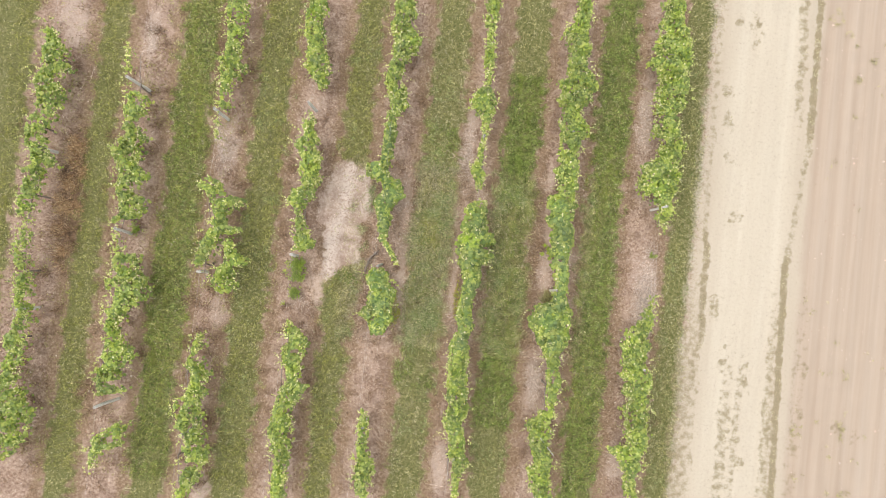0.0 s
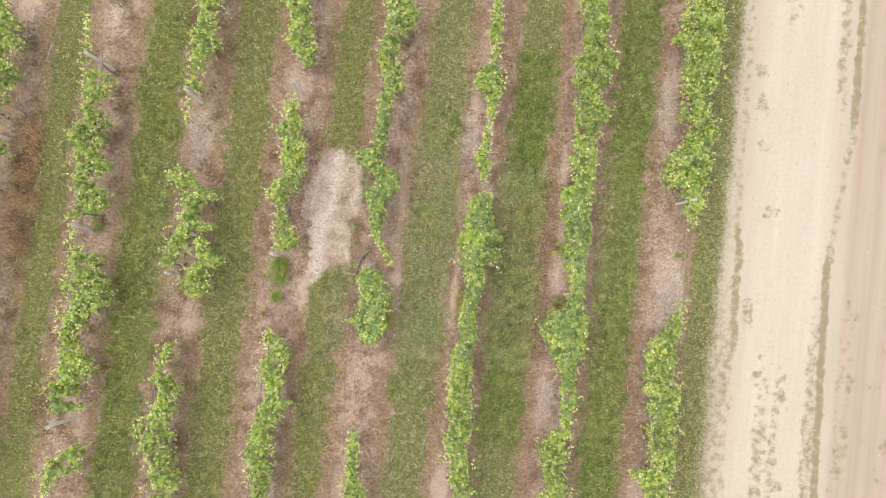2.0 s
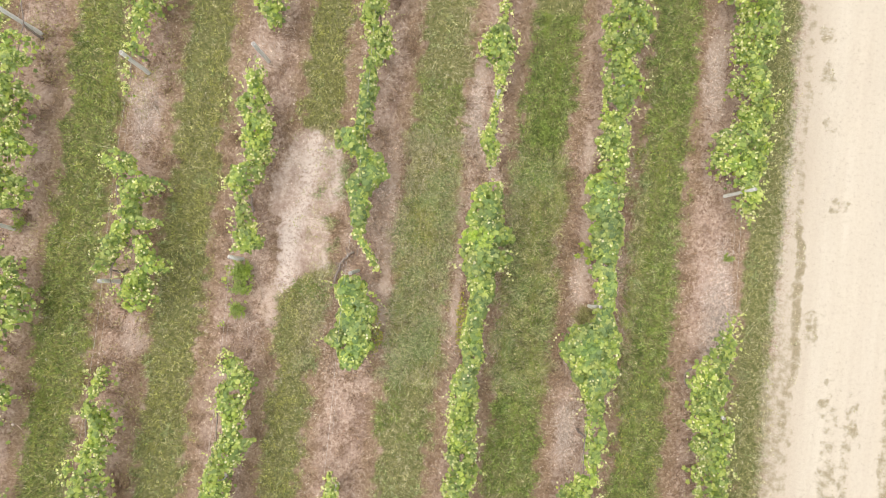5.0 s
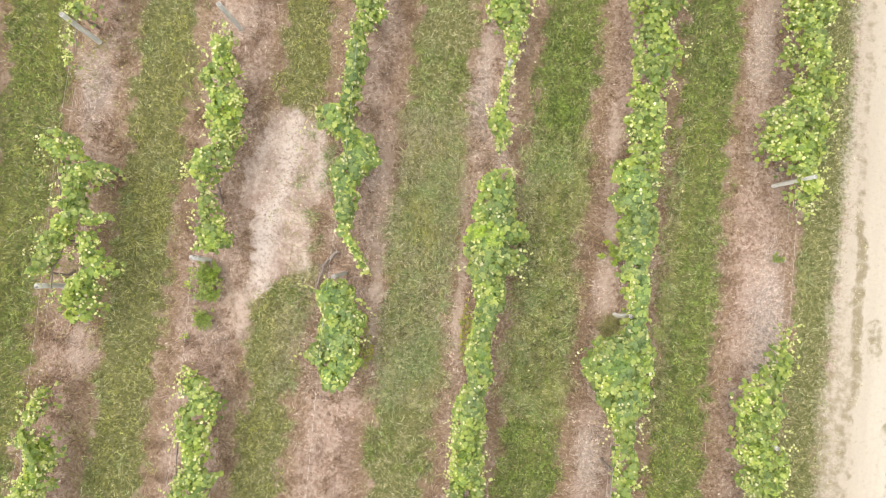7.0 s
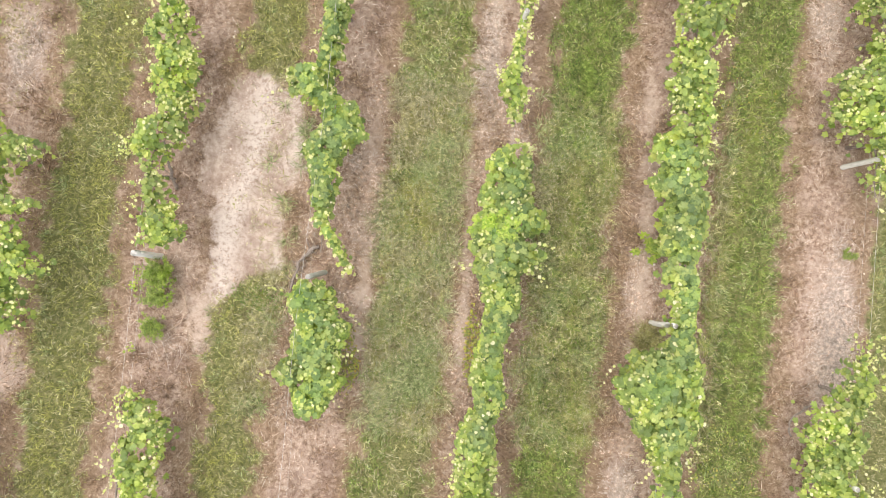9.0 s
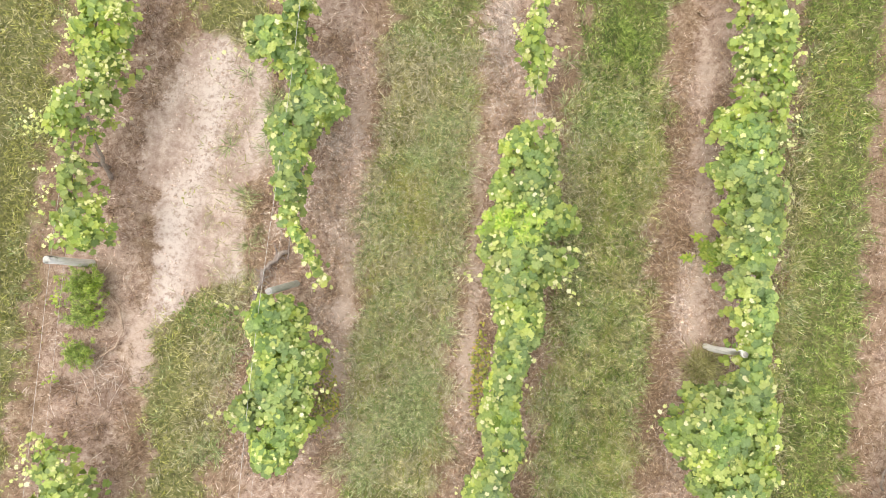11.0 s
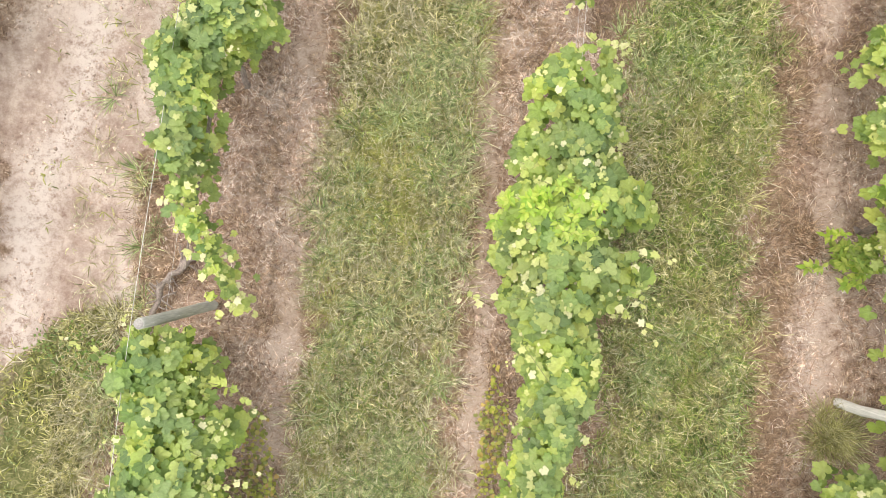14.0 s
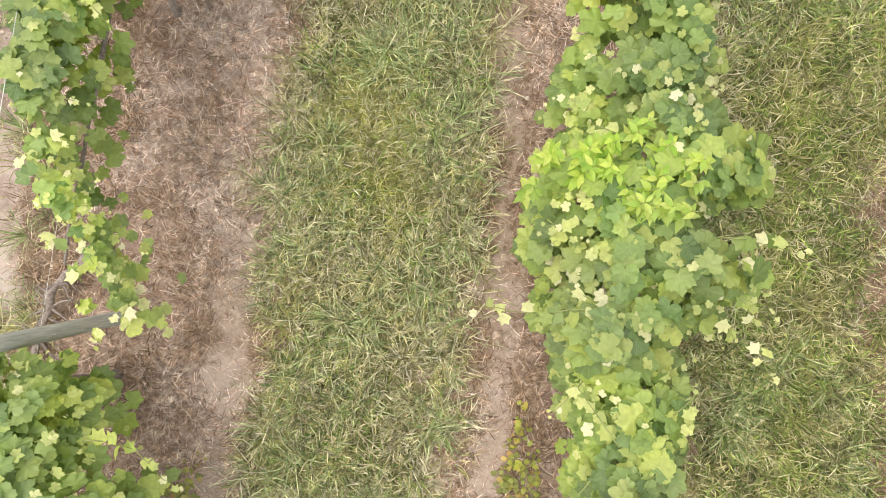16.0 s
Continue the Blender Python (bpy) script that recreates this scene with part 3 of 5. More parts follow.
# ---- grass and litter ----
def blades(rng, x, y, length, width, lean, droop, azimuth=None):
    """Bent ribbon blades that grow from the ground at x, y and narrow to a tip: vertices and triangles."""
    n = len(x)
    az = rng.uniform(0, 2 * np.pi, n) if azimuth is None else azimuth
    curl = rng.normal(0, 0.3, n)
    twist = rng.uniform(-0.5, 0.5, n)
    at = np.stack([x, y, relief_at(x, y) - 0.004], 1)
    floor_z = at[:, 2] + 0.006
    rings = []
    for share, broad, bend in ((0.0, 0.8, 0.0), (0.42, 1.0, 0.0), (0.36, 0.8, 0.8), (0.22, 0.0, 1.5)):
        tilt = np.minimum(lean + droop * bend, 1.75)
        heading = az + curl * bend
        out = np.stack([np.cos(heading) * np.sin(tilt), np.sin(heading) * np.sin(tilt), np.cos(tilt)], 1)
        at = at + out * (length * share)[:, None]
        if rings:
            at[:, 2] = np.maximum(at[:, 2], floor_z)
        w = np.stack([-np.sin(heading), np.cos(heading), twist], 1) * (width * 0.5 * broad)[:, None]
        rings += [at] if broad == 0.0 else [at - w, at + w]
    verts = np.stack(rings, 1).reshape(-1, 3)
    k = (np.arange(n) * 7)[:, None, None]
    tris = (np.array([(0, 1, 3), (0, 3, 2), (2, 3, 5), (2, 5, 4), (4, 5, 6)])[None] + k).reshape(-1, 3)
    return verts, tris


def lawn(name, label, mat, rng, box, count, clump, size, keep, width, lean=(0.35, 1.25), foot=0.012):
    """Clumps of blades strewn over a box of the plan, kept where keep() allows."""
    x0, x1, y0, y1 = box
    cx, cy = rng.uniform(x0, x1, count), rng.uniform(y0, y1, count)
    ok = rng.rand(count) < keep(cx, cy)
    cx, cy = cx[ok], cy[ok]
    x, y = np.repeat(cx, clump), np.repeat(cy, clump)
    n = len(x)
    spread_out = rng.gamma(2.0, foot, n)
    az = rng.uniform(0, 2 * np.pi, n)
    x, y = x + spread_out * np.cos(az), y + spread_out * np.sin(az)
    vigour = np.repeat(rng.uniform(0.6, 1.25, len(cx)), clump)
    verts, tris = blades(rng, x, y, vigour * rng.uniform(size * 0.5, size * 1.3, n), rng.uniform(0.7, 1.3, n) * width, rng.uniform(*lean, n), rng.uniform(0.0, 0.9, n) * (1.6 - lean[1]) / 0.35, az + rng.normal(0, 0.5, n))
    tagged(new(name, mesh_of(name, verts, tris, [mat])), label, "grass", kind="stuff")


def vigour_at(x, y):
    return np.clip(0.35 + 1.3 * (fbm(x, y, 0.5, 81) - 0.25), 0.1, 1)


def green_keep(x, y):
    return grass_at(x, y) * vigour_at(x, y) * (1 - road_at(x, y))


def margin_at(x):
    """1 along the edges of the grass strips, 0 in their middle."""
    m = np.zeros_like(x)
    for a, b in GRASS[1:]:
        m = np.where((x > a - 0.3) & (x < b + 0.3), step(0.35, 0.95, np.abs(x - (a + b) / 2) / ((b - a) / 2)), m)
    return m


def blue_keep(x, y):
    return np.interp(x, (-6.4, -3.4, -0.5, 2.2, 5.2), (0.8, 0.7, 1.0, 0.6, 0.5)) * grass_at(x, y) * step(0.52, 0.68, fbm(x, y, 0.6, 85) + 0.12 * margin_at(x)) * (1 - road_at(x, y))


def dry_keep(x, y):
    edge = grass_at(x, y)
    tone = np.interp(x, (-15, -12, -9, -6.4, -3.4, -0.5, 2.2, 5.2, 8), (1.0, 0.6, 0.8, 0.6, 0.8, 2.2, 0.32, 0.2, 0.8))
    return np.clip(tone * edge * (0.3 + 0.8 * step(0.46, 0.66, fbm(x, y, 0.6, 91))) * (1.6 - 0.8 * edge) * (0.7 + 0.9 * margin_at(x)), 0, 1) * (1 - road_at(x, y))


NEAR, MIDDLE = (-3.4, 4.9, -2.6, 3.6), (-9.0, 8.6, -6.5, 8.0)


def outside(keep, inner):
    def kept(x, y):
        a, b, c, d = inner
        return keep(x, y) * ~((x > a) & (x < b) & (y > c) & (y < d))
    return kept


grass_rng = np.random.RandomState(17)
lawn("green_grass", "short mown green grass between the vine rows", grass_green, grass_rng, NEAR, 27000, 7, 0.135, green_keep, 0.0062)
lawn("blue_green_grass", "coarser blue-green grass tussocks between the rows", grass_blue, grass_rng, NEAR, 3600, 26, 0.2, blue_keep, 0.0072, (0.6, 1.35))
lawn("grass_tussock", "pale sprawling grass tussocks at the ragged edge of the strip", grass_dry, grass_rng, NEAR, 1500, 34, 0.2, lambda x, y: 0.4 * (1 - step(0.6, 1.4, x)) * np.clip(3 * grass_at(x, y), 0, 1) * margin_at(x), 0.0066, (0.7, 1.45), 0.022)
lawn("grass_tussock", "sprawling green grass tussocks at the ragged edge of the strip", grass_green, grass_rng, NEAR, 1300, 34, 0.2, lambda x, y: 0.5 * np.clip(3 * grass_at(x, y), 0, 1) * margin_at(x), 0.0066, (0.7, 1.45), 0.022)
lawn("dry_grass", "yellowed dry grass among the green", grass_dry, grass_rng, NEAR, 19000, 7, 0.135, dry_keep, 0.0058)
lawn("grass_tussock", "long pale grass tussocks at the edge of the bare patch", grass_blue, grass_rng, (-3.2, -2.2, -0.4, 3.4), 500, 40, 0.22,
     lambda x, y: 0.35 * np.maximum(spot(-2.68, 0.5, 0.16, 0.7, 131)(x, y), spot(-2.62, 2.2, 0.14, 0.5, 133)(x, y)), 0.005)
lawn("green_grass", "short mown green grass between the vine rows", grass_green, grass_rng, MIDDLE, 60000, 4, 0.09, outside(green_keep, NEAR), 0.007)
lawn("blue_green_grass", "coarser blue-green grass tussocks between the rows", grass_blue, grass_rng, MIDDLE, 14000, 7, 0.12, outside(blue_keep, NEAR), 0.008)
lawn("dry_grass", "yellowed dry grass among the green", grass_dry, grass_rng, MIDDLE, 26000, 4, 0.1, outside(dry_keep, NEAR), 0.007)
FAR = (-17.5, 8.8, -10.5, 11.5)
lawn("green_grass", "patch of yellow-green grass in the mown strip", grass_olive, grass_rng, (-1.2, 0.1, 0.4, 2.4), 2600, 7, 0.11, lambda x, y: spot(-0.68, 1.4, 0.4, 0.75, 171)(x, y) * green_keep(x, y), 0.0046)
lawn("blue_green_grass", "patch of coarse blue-green grass tussocks", grass_blue, grass_rng, (-0.9, 0.2, -2.2, -0.4), 900, 26, 0.18, lambda x, y: 0.6 * spot(-0.2, -1.35, 0.32, 0.6, 173)(x, y) * grass_at(x, y), 0.0056, (0.5, 1.3))
lawn("green_grass", "patch of fresh green grass in the mown strip", grass_vivid, grass_rng, (1.6, 2.8, 2.2, 4.6), 3200, 7, 0.11, lambda x, y: spot(2.2, 3.3, 0.45, 1.0, 175)(x, y) * green_keep(x, y), 0.005)


lawn("green_grass", "bright green grass scattered through the mown strip", grass_vivid, grass_rng, (-1.6, 0.5, -4.0, 5.0), 9000, 7, 0.135, lambda x, y: 0.35 * green_keep(x, y) * step(0.4, 0.55, fbm(x, y, 0.8, 181)), 0.006)


def vivid_keep(x, y):
    return green_keep(x, y) * step(4.3, 4.6, x) * (1 - step(5.9, 6.1, x))


lawn("green_grass", "yellowish olive mown grass between the vine rows", grass_olive, grass_rng, (-15.5, -2.8, -8.0, 9.0), 60000, 4, 0.1, lambda x, y: 0.85 * green_keep(x, y), 0.008)
lawn("green_grass", "darker green grass in the middle of the strip", grass_vivid, grass_rng, (1.5, 2.95, -5.0, 7.0), 9000, 7, 0.135, lambda x, y: 0.7 * green_keep(x, y), 0.0062)
lawn("green_grass", "lush bright green grass strip between two vine rows", grass_vivid, grass_rng, (4.4, 6.1, -8.0, 10.0), 14000, 7, 0.1, vivid_keep, 0.006)
lawn("green_grass", "short mown green grass between the vine rows", grass_green, grass_rng, FAR, 60000, 4, 0.1, outside(green_keep, MIDDLE), 0.01)
lawn("dry_grass", "yellowed dry grass among the green", grass_dry, grass_rng, FAR, 26000, 4, 0.1, outside(dry_keep, MIDDLE), 0.01)


def bare_at(x, y):
    """Open soil under the vines."""
    return (1 - grass_at(x, y)) * (1 - patch_at(x, y)) * (1 - step(8.0, 8.4, x)) * step(-14.9, -14.6, x)


def weed_keep(x, y):
    return bare_at(x, y) * np.maximum(clump_at(x, y) * (1 - 0.8 * pale_at(x, y)), 0.5 * rim_at(x, y)) * (1 - 0.85 * dust_at(x, y))


def litter_keep(x, y):
    return bare_at(x, y) * np.clip(0.9 * fbm(x, y, 0.4, 95) + 0.5 * pale_at(x, y) - 0.4 * clump_at(x, y) - 0.8 * dust_at(x, y), 0.06, 1)


lawn("withered_tuft", "reddish-brown withered weed tufts under the vines", weed_dry, grass_rng, MIDDLE, 9000, 26, 0.1, lambda x, y: 0.3 * weed_keep(x, y), 0.0035, (0.35, 1.4), 0.03)
lawn("withered_tuft", "brown matted withered weed tufts on the soil", rust_weed, grass_rng, NEAR, 3000, 60, 0.1, lambda x, y: 0.35 * weed_keep(x, y), 0.0046, (0.3, 1.45), 0.035)
lawn("dry_weed", "low reddish-brown withered weeds under the vines", rust_weed, grass_rng, NEAR, 13000, 9, 0.085, weed_keep, 0.0042)
lawn("dry_weed", "dense reddish-brown mats of withered weeds beside the vine", rust_weed, grass_rng, (-2.3, -0.9, -2.4, 3.4), 1700, 34, 0.085,
     lambda x, y: bare_at(x, y) * np.maximum(0.25 * step(0.56, 0.66, fbm(x, y, 0.5, 165)), 0.8 * np.maximum(spot(-1.75, 1.3, 0.22, 0.55, 167)(x, y), spot(-1.62, 0.1, 0.16, 0.4, 169)(x, y))), 0.003, (0.2, 1.4), 0.035)
lawn("dry_weed", "low reddish-brown withered weeds under the vines", weed_dry, grass_rng, MIDDLE, 26000, 6, 0.09, outside(weed_keep, NEAR), 0.006)
lawn("dry_weed", "low reddish-brown withered weeds under the vines", weed_dry, grass_rng, FAR, 27000, 5, 0.1, outside(weed_keep, MIDDLE), 0.009)


def dark_tuft_keep(x, y):
    west = np.interp(x, (-9, -3.5, -2.4, 8), (0.55, 0.55, 0.2, 0.3))
    return west * bare_at(x, y) * step(0.5, 0.62, fbm(x, y, 0.5, 151)) * (1 - 0.7 * pale_at(x, y))


lawn("withered_tuft", "dark brown round tufts of withered weeds on the soil", weed_dry, grass_rng, MIDDLE, 1500, 130, 0.1, dark_tuft_keep, 0.004, (0.3, 1.4), 0.04)
lawn("withered_tuft", "dark brown round tufts of withered weeds on the soil", weed_dry, grass_rng, (-15.0, -6.4, -8.0, 9.0), 1500, 70, 0.13, lambda x, y: 0.6 * bare_at(x, y) * step(0.5, 0.62, fbm(x, y, 0.5, 151)), 0.008, (0.3, 1.4), 0.05)
lawn("withered_tuft", "grey-brown withered weeds south of the sparse vine", weed_dry, grass_rng, (-8.4, -6.9, -3.6, -1.2), 500, 40, 0.1, lambda x, y: 0.5 * bare_at(x, y) * step(0.45, 0.6, fbm(x, y, 0.3, 183)), 0.005, (0.4, 1.45), 0.05)
lawn("low_weed", "low olive weeds scattered on the soil under the vines", grass_olive, grass_rng, (-15.0, -5.6, -8.0, 9.0), 9000, 8, 0.09, lambda x, y: bare_at(x, y) * (0.15 + 0.7 * step(0.5, 0.66, fbm(x, y, 0.7, 177))), 0.007, (0.5, 1.4), 0.03)
lawn("green_grass", "fresh green mown grass between the vine rows", grass_vivid, grass_rng, (-9.9, -8.2, -8.0, 9.0), 14000, 4, 0.1, lambda x, y: 0.8 * green_keep(x, y), 0.008)
lawn("dry_brush", "tall straw-coloured dead weeds beside the vine row", brush_dry, grass_rng, (-13.6, -12.1, -2.2, 3.6), 800, 26, 0.34,
     lambda x, y: spot(-12.85, 1.4, 0.42, 2.4, 153)(x, y) * step(0.42, 0.6, fbm(x, y, 0.4, 155)), 0.008, (0.2, 1.2))
lawn("dry_brush", "tall reddish-brown dead weeds beside the vine row", weed_dry, grass_rng, (-13.6, -12.1, -4.2, 4.2), 1500, 26, 0.3,
     lambda x, y: 0.3 * spot(-12.85, 0.6, 0.5, 3.6, 157)(x, y) * step(0.45, 0.6, fbm(x, y, 0.4, 159)), 0.008, (0.2, 1.2))


def strewn_straw(rng, box, count, keep, length, width):
    """Straw and bits of cane lying on the soil: thin three-sided sticks."""
    x0, x1, y0, y1 = box
    x, y = rng.uniform(x0, x1, count), rng.uniform(y0, y1, count)
    ok = rng.rand(count) < keep(x, y)
    x, y = x[ok], y[ok]
    n = len(x)
    az, tilt, size = rng.uniform(0, np.pi, n), rng.normal(0, 0.12, n), length * rng.gamma(2.2, 0.45, n)
    along = np.stack([np.cos(az), np.sin(az), tilt], 1)
    side = np.stack([-np.sin(az), np.cos(az), np.zeros(n)], 1) * (width * rng.uniform(0.6, 1.4, n) / 2)[:, None]
    mid = np.stack([x, y, relief_at(x, y) + 0.006 + np.abs(tilt) * size * 0.5], 1)
    lift = np.array([0, 0, 1.0]) * np.linalg.norm(side, axis=1)[:, None]
    a, b = mid - along * size[:, None] / 2, mid + along * size[:, None] / 2
    bow = side * rng.uniform(-3, 3, n)[:, None]
    verts = np.stack([a - side, a + side, a + lift, mid + bow - side, mid + bow + side, mid + bow + lift, b - side * 0.6, b + side * 0.6, b + lift * 0.6], 1).reshape(-1, 3)
    one = np.array([(0, 3, 5), (0, 5, 2), (2, 5, 4), (2, 4, 1), (3, 6, 8), (3, 8, 5), (5, 8, 7), (5, 7, 4)])
    tris = (one[None] + (np.arange(n) * 9)[:, None, None]).reshape(-1, 3)
    tagged(new("straw", mesh_of("straw", verts, tris, [straw_mat])), "bleached straw and broken stalks lying on the soil", "straw", kind="stuff")


strewn_straw(grass_rng, NEAR, 52000, litter_keep, 0.062, 0.0042)
lawn("matted_straw", "flattened bleached stalks matted over the soil", straw_mat, grass_rng, NEAR, 50000, 4, 0.12, litter_keep, 0.004, (1.35, 1.56))
lawn("matted_straw", "thin pale pinkish straw matted over the soil", bleached_straw, grass_rng, NEAR, 36000, 5, 0.1, lambda x, y: litter_keep(x, y) * step(0.46, 0.58, fbm(x, y, 0.35, 161)), 0.0042, (1.3, 1.56), 0.03)
lawn("matted_straw", "flattened bleached stalks matted over the soil", straw_mat, grass_rng, MIDDLE, 50000, 3, 0.13, outside(litter_keep, NEAR), 0.0046, (1.35, 1.56))
strewn_straw(grass_rng, MIDDLE, 50000, outside(litter_keep, NEAR), 0.07, 0.0055)
strewn_straw(grass_rng, FAR, 26000, outside(litter_keep, MIDDLE), 0.1, 0.009)


for sx, sy, srx, sry, scount in ((6.92, -0.25, 0.34, 1.2, 3200), (6.9, 1.3, 0.3, 0.6, 300), (3.5, -3.4, 0.25, 0.9, 900), (-7.75, 3.3, 0.35, 0.8, 900), (0.4, 4.1, 0.2, 1.2, 1200), (6.3, 5.6, 0.25, 1.2, 900), (-10.75, 7.0, 0.25, 0.9, 600)):
    lawn("matted_straw", "sheet of pale bleached straw lying in the vine row", bleached_straw, grass_rng, (sx - srx * 1.3, sx + srx * 1.3, sy - sry * 1.3, sy + sry * 1.3), scount, 4, 0.24, spot(sx, sy, srx, sry, 141), 0.0038, (1.38, 1.56))


def strewn_litter(rng, box, count, keep, size):
    """Curled dead leaves on the soil."""
    x0, x1, y0, y1 = box
    x, y = rng.uniform(x0, x1, count), rng.uniform(y0, y1, count)
    ok = rng.rand(count) < keep(x, y)
    at = np.stack([x[ok], y[ok], relief_at(x[ok], y[ok]) + 0.012], 1)
    up = rng.normal(0, 0.4, at.shape) + np.array([0, 0, 1.0])
    heap = Heap()
    scatter(heap, PLAIN_LEAVES, at, frames(rng, up), size * rng.uniform(0.4, 1.3, len(at)), rng, np.zeros(len(at), int))
    tagged(new("leaf_litter", heap.mesh("leaf_litter", [litter_mat])), "small curled dead leaves scattered on the soil", "leaf litter", kind="stuff")


strewn_litter(grass_rng, NEAR, 900, litter_keep, 0.02)
strewn_litter(grass_rng, MIDDLE, 2400, outside(litter_keep, NEAR), 0.03)
strewn_litter(grass_rng, FAR, 2400, outside(litter_keep, MIDDLE), 0.04)


def clods(rng, name, label, box, count, keep, size):
    """Crumbs of soil and small stones, half sunk."""
    x0, x1, y0, y1 = box
    x, y = rng.uniform(x0, x1, count), rng.uniform(y0, y1, count)
    ok = rng.rand(count) < keep(x, y)
    at = np.stack([x[ok], y[ok], relief_at(x[ok], y[ok])], 1)
    shapes = []
    for _ in range(4):
        bm = bmesh.new()
        bmesh.ops.create_icosphere(bm, subdivisions=1, radius=1)
        for v in bm.verts:
            v.co *= rng.uniform(0.7, 1.2)
            v.co.z *= 0.6
        bmesh.ops.triangulate(bm, faces=bm.faces)
        shapes.append((np.array([v.co[:] for v in bm.verts]), np.array([[v.index for v in f.verts] for f in bm.faces])))
        bm.free()
    up = rng.normal(0, 0.2, at.shape) + np.array([0, 0, 1.0])
    heap = Heap()
    scatter(heap, shapes, at, frames(rng, up), size * rng.gamma(2.0, 0.4, len(at)), rng, np.zeros(len(at), int))
    tagged(new(name, heap.mesh(name, [clod_mat])), label, "soil", kind="stuff")


clods(grass_rng, "soil_clod", "crumbs of dry pinkish soil on the bare patch", (-4.9, -2.4, -0.8, 3.6), 6500, lambda x, y: patch_at(x, y) * step(0.46, 0.6, fbm(x, y, 0.4, 33)), 0.0095)
clods(grass_rng, "soil_clod", "crumbs of dry soil under the vines", NEAR, 5000, lambda x, y: bare_at(x, y) * 0.8, 0.008)
clods(grass_rng, "field_stone", "small stones and clods on the tilled field", (11.8, 16, -8, 11), 3600, lambda x, y: field_at(x, y) * step(0.45, 0.65, fbm(x, y, 0.6, 35)), 0.015)


def road_keep(x, y):
    return step(0.4, 0.75, tuft_at(x, y)) * step(0.35, 0.6, fbm(x, y, 0.22, 53, 3))


lawn("track_weed", "trodden grey-green weeds on the dirt track", grass_dry, grass_rng, (8.2, 12.6, -8.5, 11.5), 9000, 5, 0.06, road_keep, 0.01)


def strewn_leaves(rng, name, label, mat, box, count, keep, shape, size, height):
    x0, x1, y0, y1 = box
    x, y = rng.uniform(x0, x1, count), rng.uniform(y0, y1, count)
    ok = rng.rand(count) < keep(x, y)
    at = np.stack([x[ok], y[ok], relief_at(x[ok], y[ok]) + height * rng.uniform(0.15, 1, ok.sum())], 1)
    up = rng.normal(0, 0.4, at.shape) + np.array([0, 0, 1.0])
    heap = Heap()
    scatter(heap, shape, at, frames(rng, up), size * rng.uniform(0.5, 1.3, len(at)), rng, np.zeros(len(at), int))
    tagged(new(name, heap.mesh(name, [mat])), label, "weeds", kind="stuff")


ROUND_LEAF = [(np.array([(0, 0, 0), (0.35, 0.2, 0.06), (0.4, 0.6, 0.05), (0, 0.9, -0.03), (-0.4, 0.6, 0.05), (-0.35, 0.2, 0.06)], float), np.array([(0, 1, 2), (0, 2, 3), (0, 3, 4), (0, 4, 5)]))]


for wx, wy in ((-5.24, -0.56), (-5.22, -1.62)):
    strewn_leaves(grass_rng, "low_weed", "small yellow leafy weed in the vine row", weed_leaf, (wx - 0.16, wx + 0.16, wy - 0.18, wy + 0.18), 170, spot(wx, wy, 0.11, 0.12, 185), PLAIN_LEAVES, 0.024, 0.25)
strewn_leaves(grass_rng, "clover", "small dark-green clover in the grass strip", clover_leaf, (-1.3, 0.2, -2.2, 0.4), 9000, spot(-0.65, -0.8, 0.5, 0.9, 101), ROUND_LEAF, 0.022, 0.04)
strewn_leaves(grass_rng, "clover", "small green clover at the end of the bare patch", clover_leaf, (-3.9, -2.6, -1.4, 0.1), 2200, spot(-3.2, -0.55, 0.55, 0.35, 103), ROUND_LEAF, 0.03, 0.09)
strewn_leaves(grass_rng, "low_weed", "low yellowish leafy weeds under the vine", low_leaf, (0.2, 0.9, -2.0, 0.2), 2200, spot(0.62, -0.9, 0.14, 0.8, 105), PLAIN_LEAVES, 0.024, 0.14)
strewn_leaves(grass_rng, "low_weed", "low yellowish leafy weeds under the vine", low_leaf, (-1.9, -1.0, -2.3, -0.3), 2600, spot(-1.46, -1.4, 0.2, 0.7, 107), PLAIN_LEAVES, 0.024, 0.2)
strewn_leaves(grass_rng, "clover", "bright yellow-green clover in the grass strip", low_leaf, (4.5, 6.0, -8, 9), 9000, lambda x, y: green_keep(x, y) * step(0.5, 0.62, fbm(x, y, 1.2, 109)), ROUND_LEAF, 0.035, 0.05)


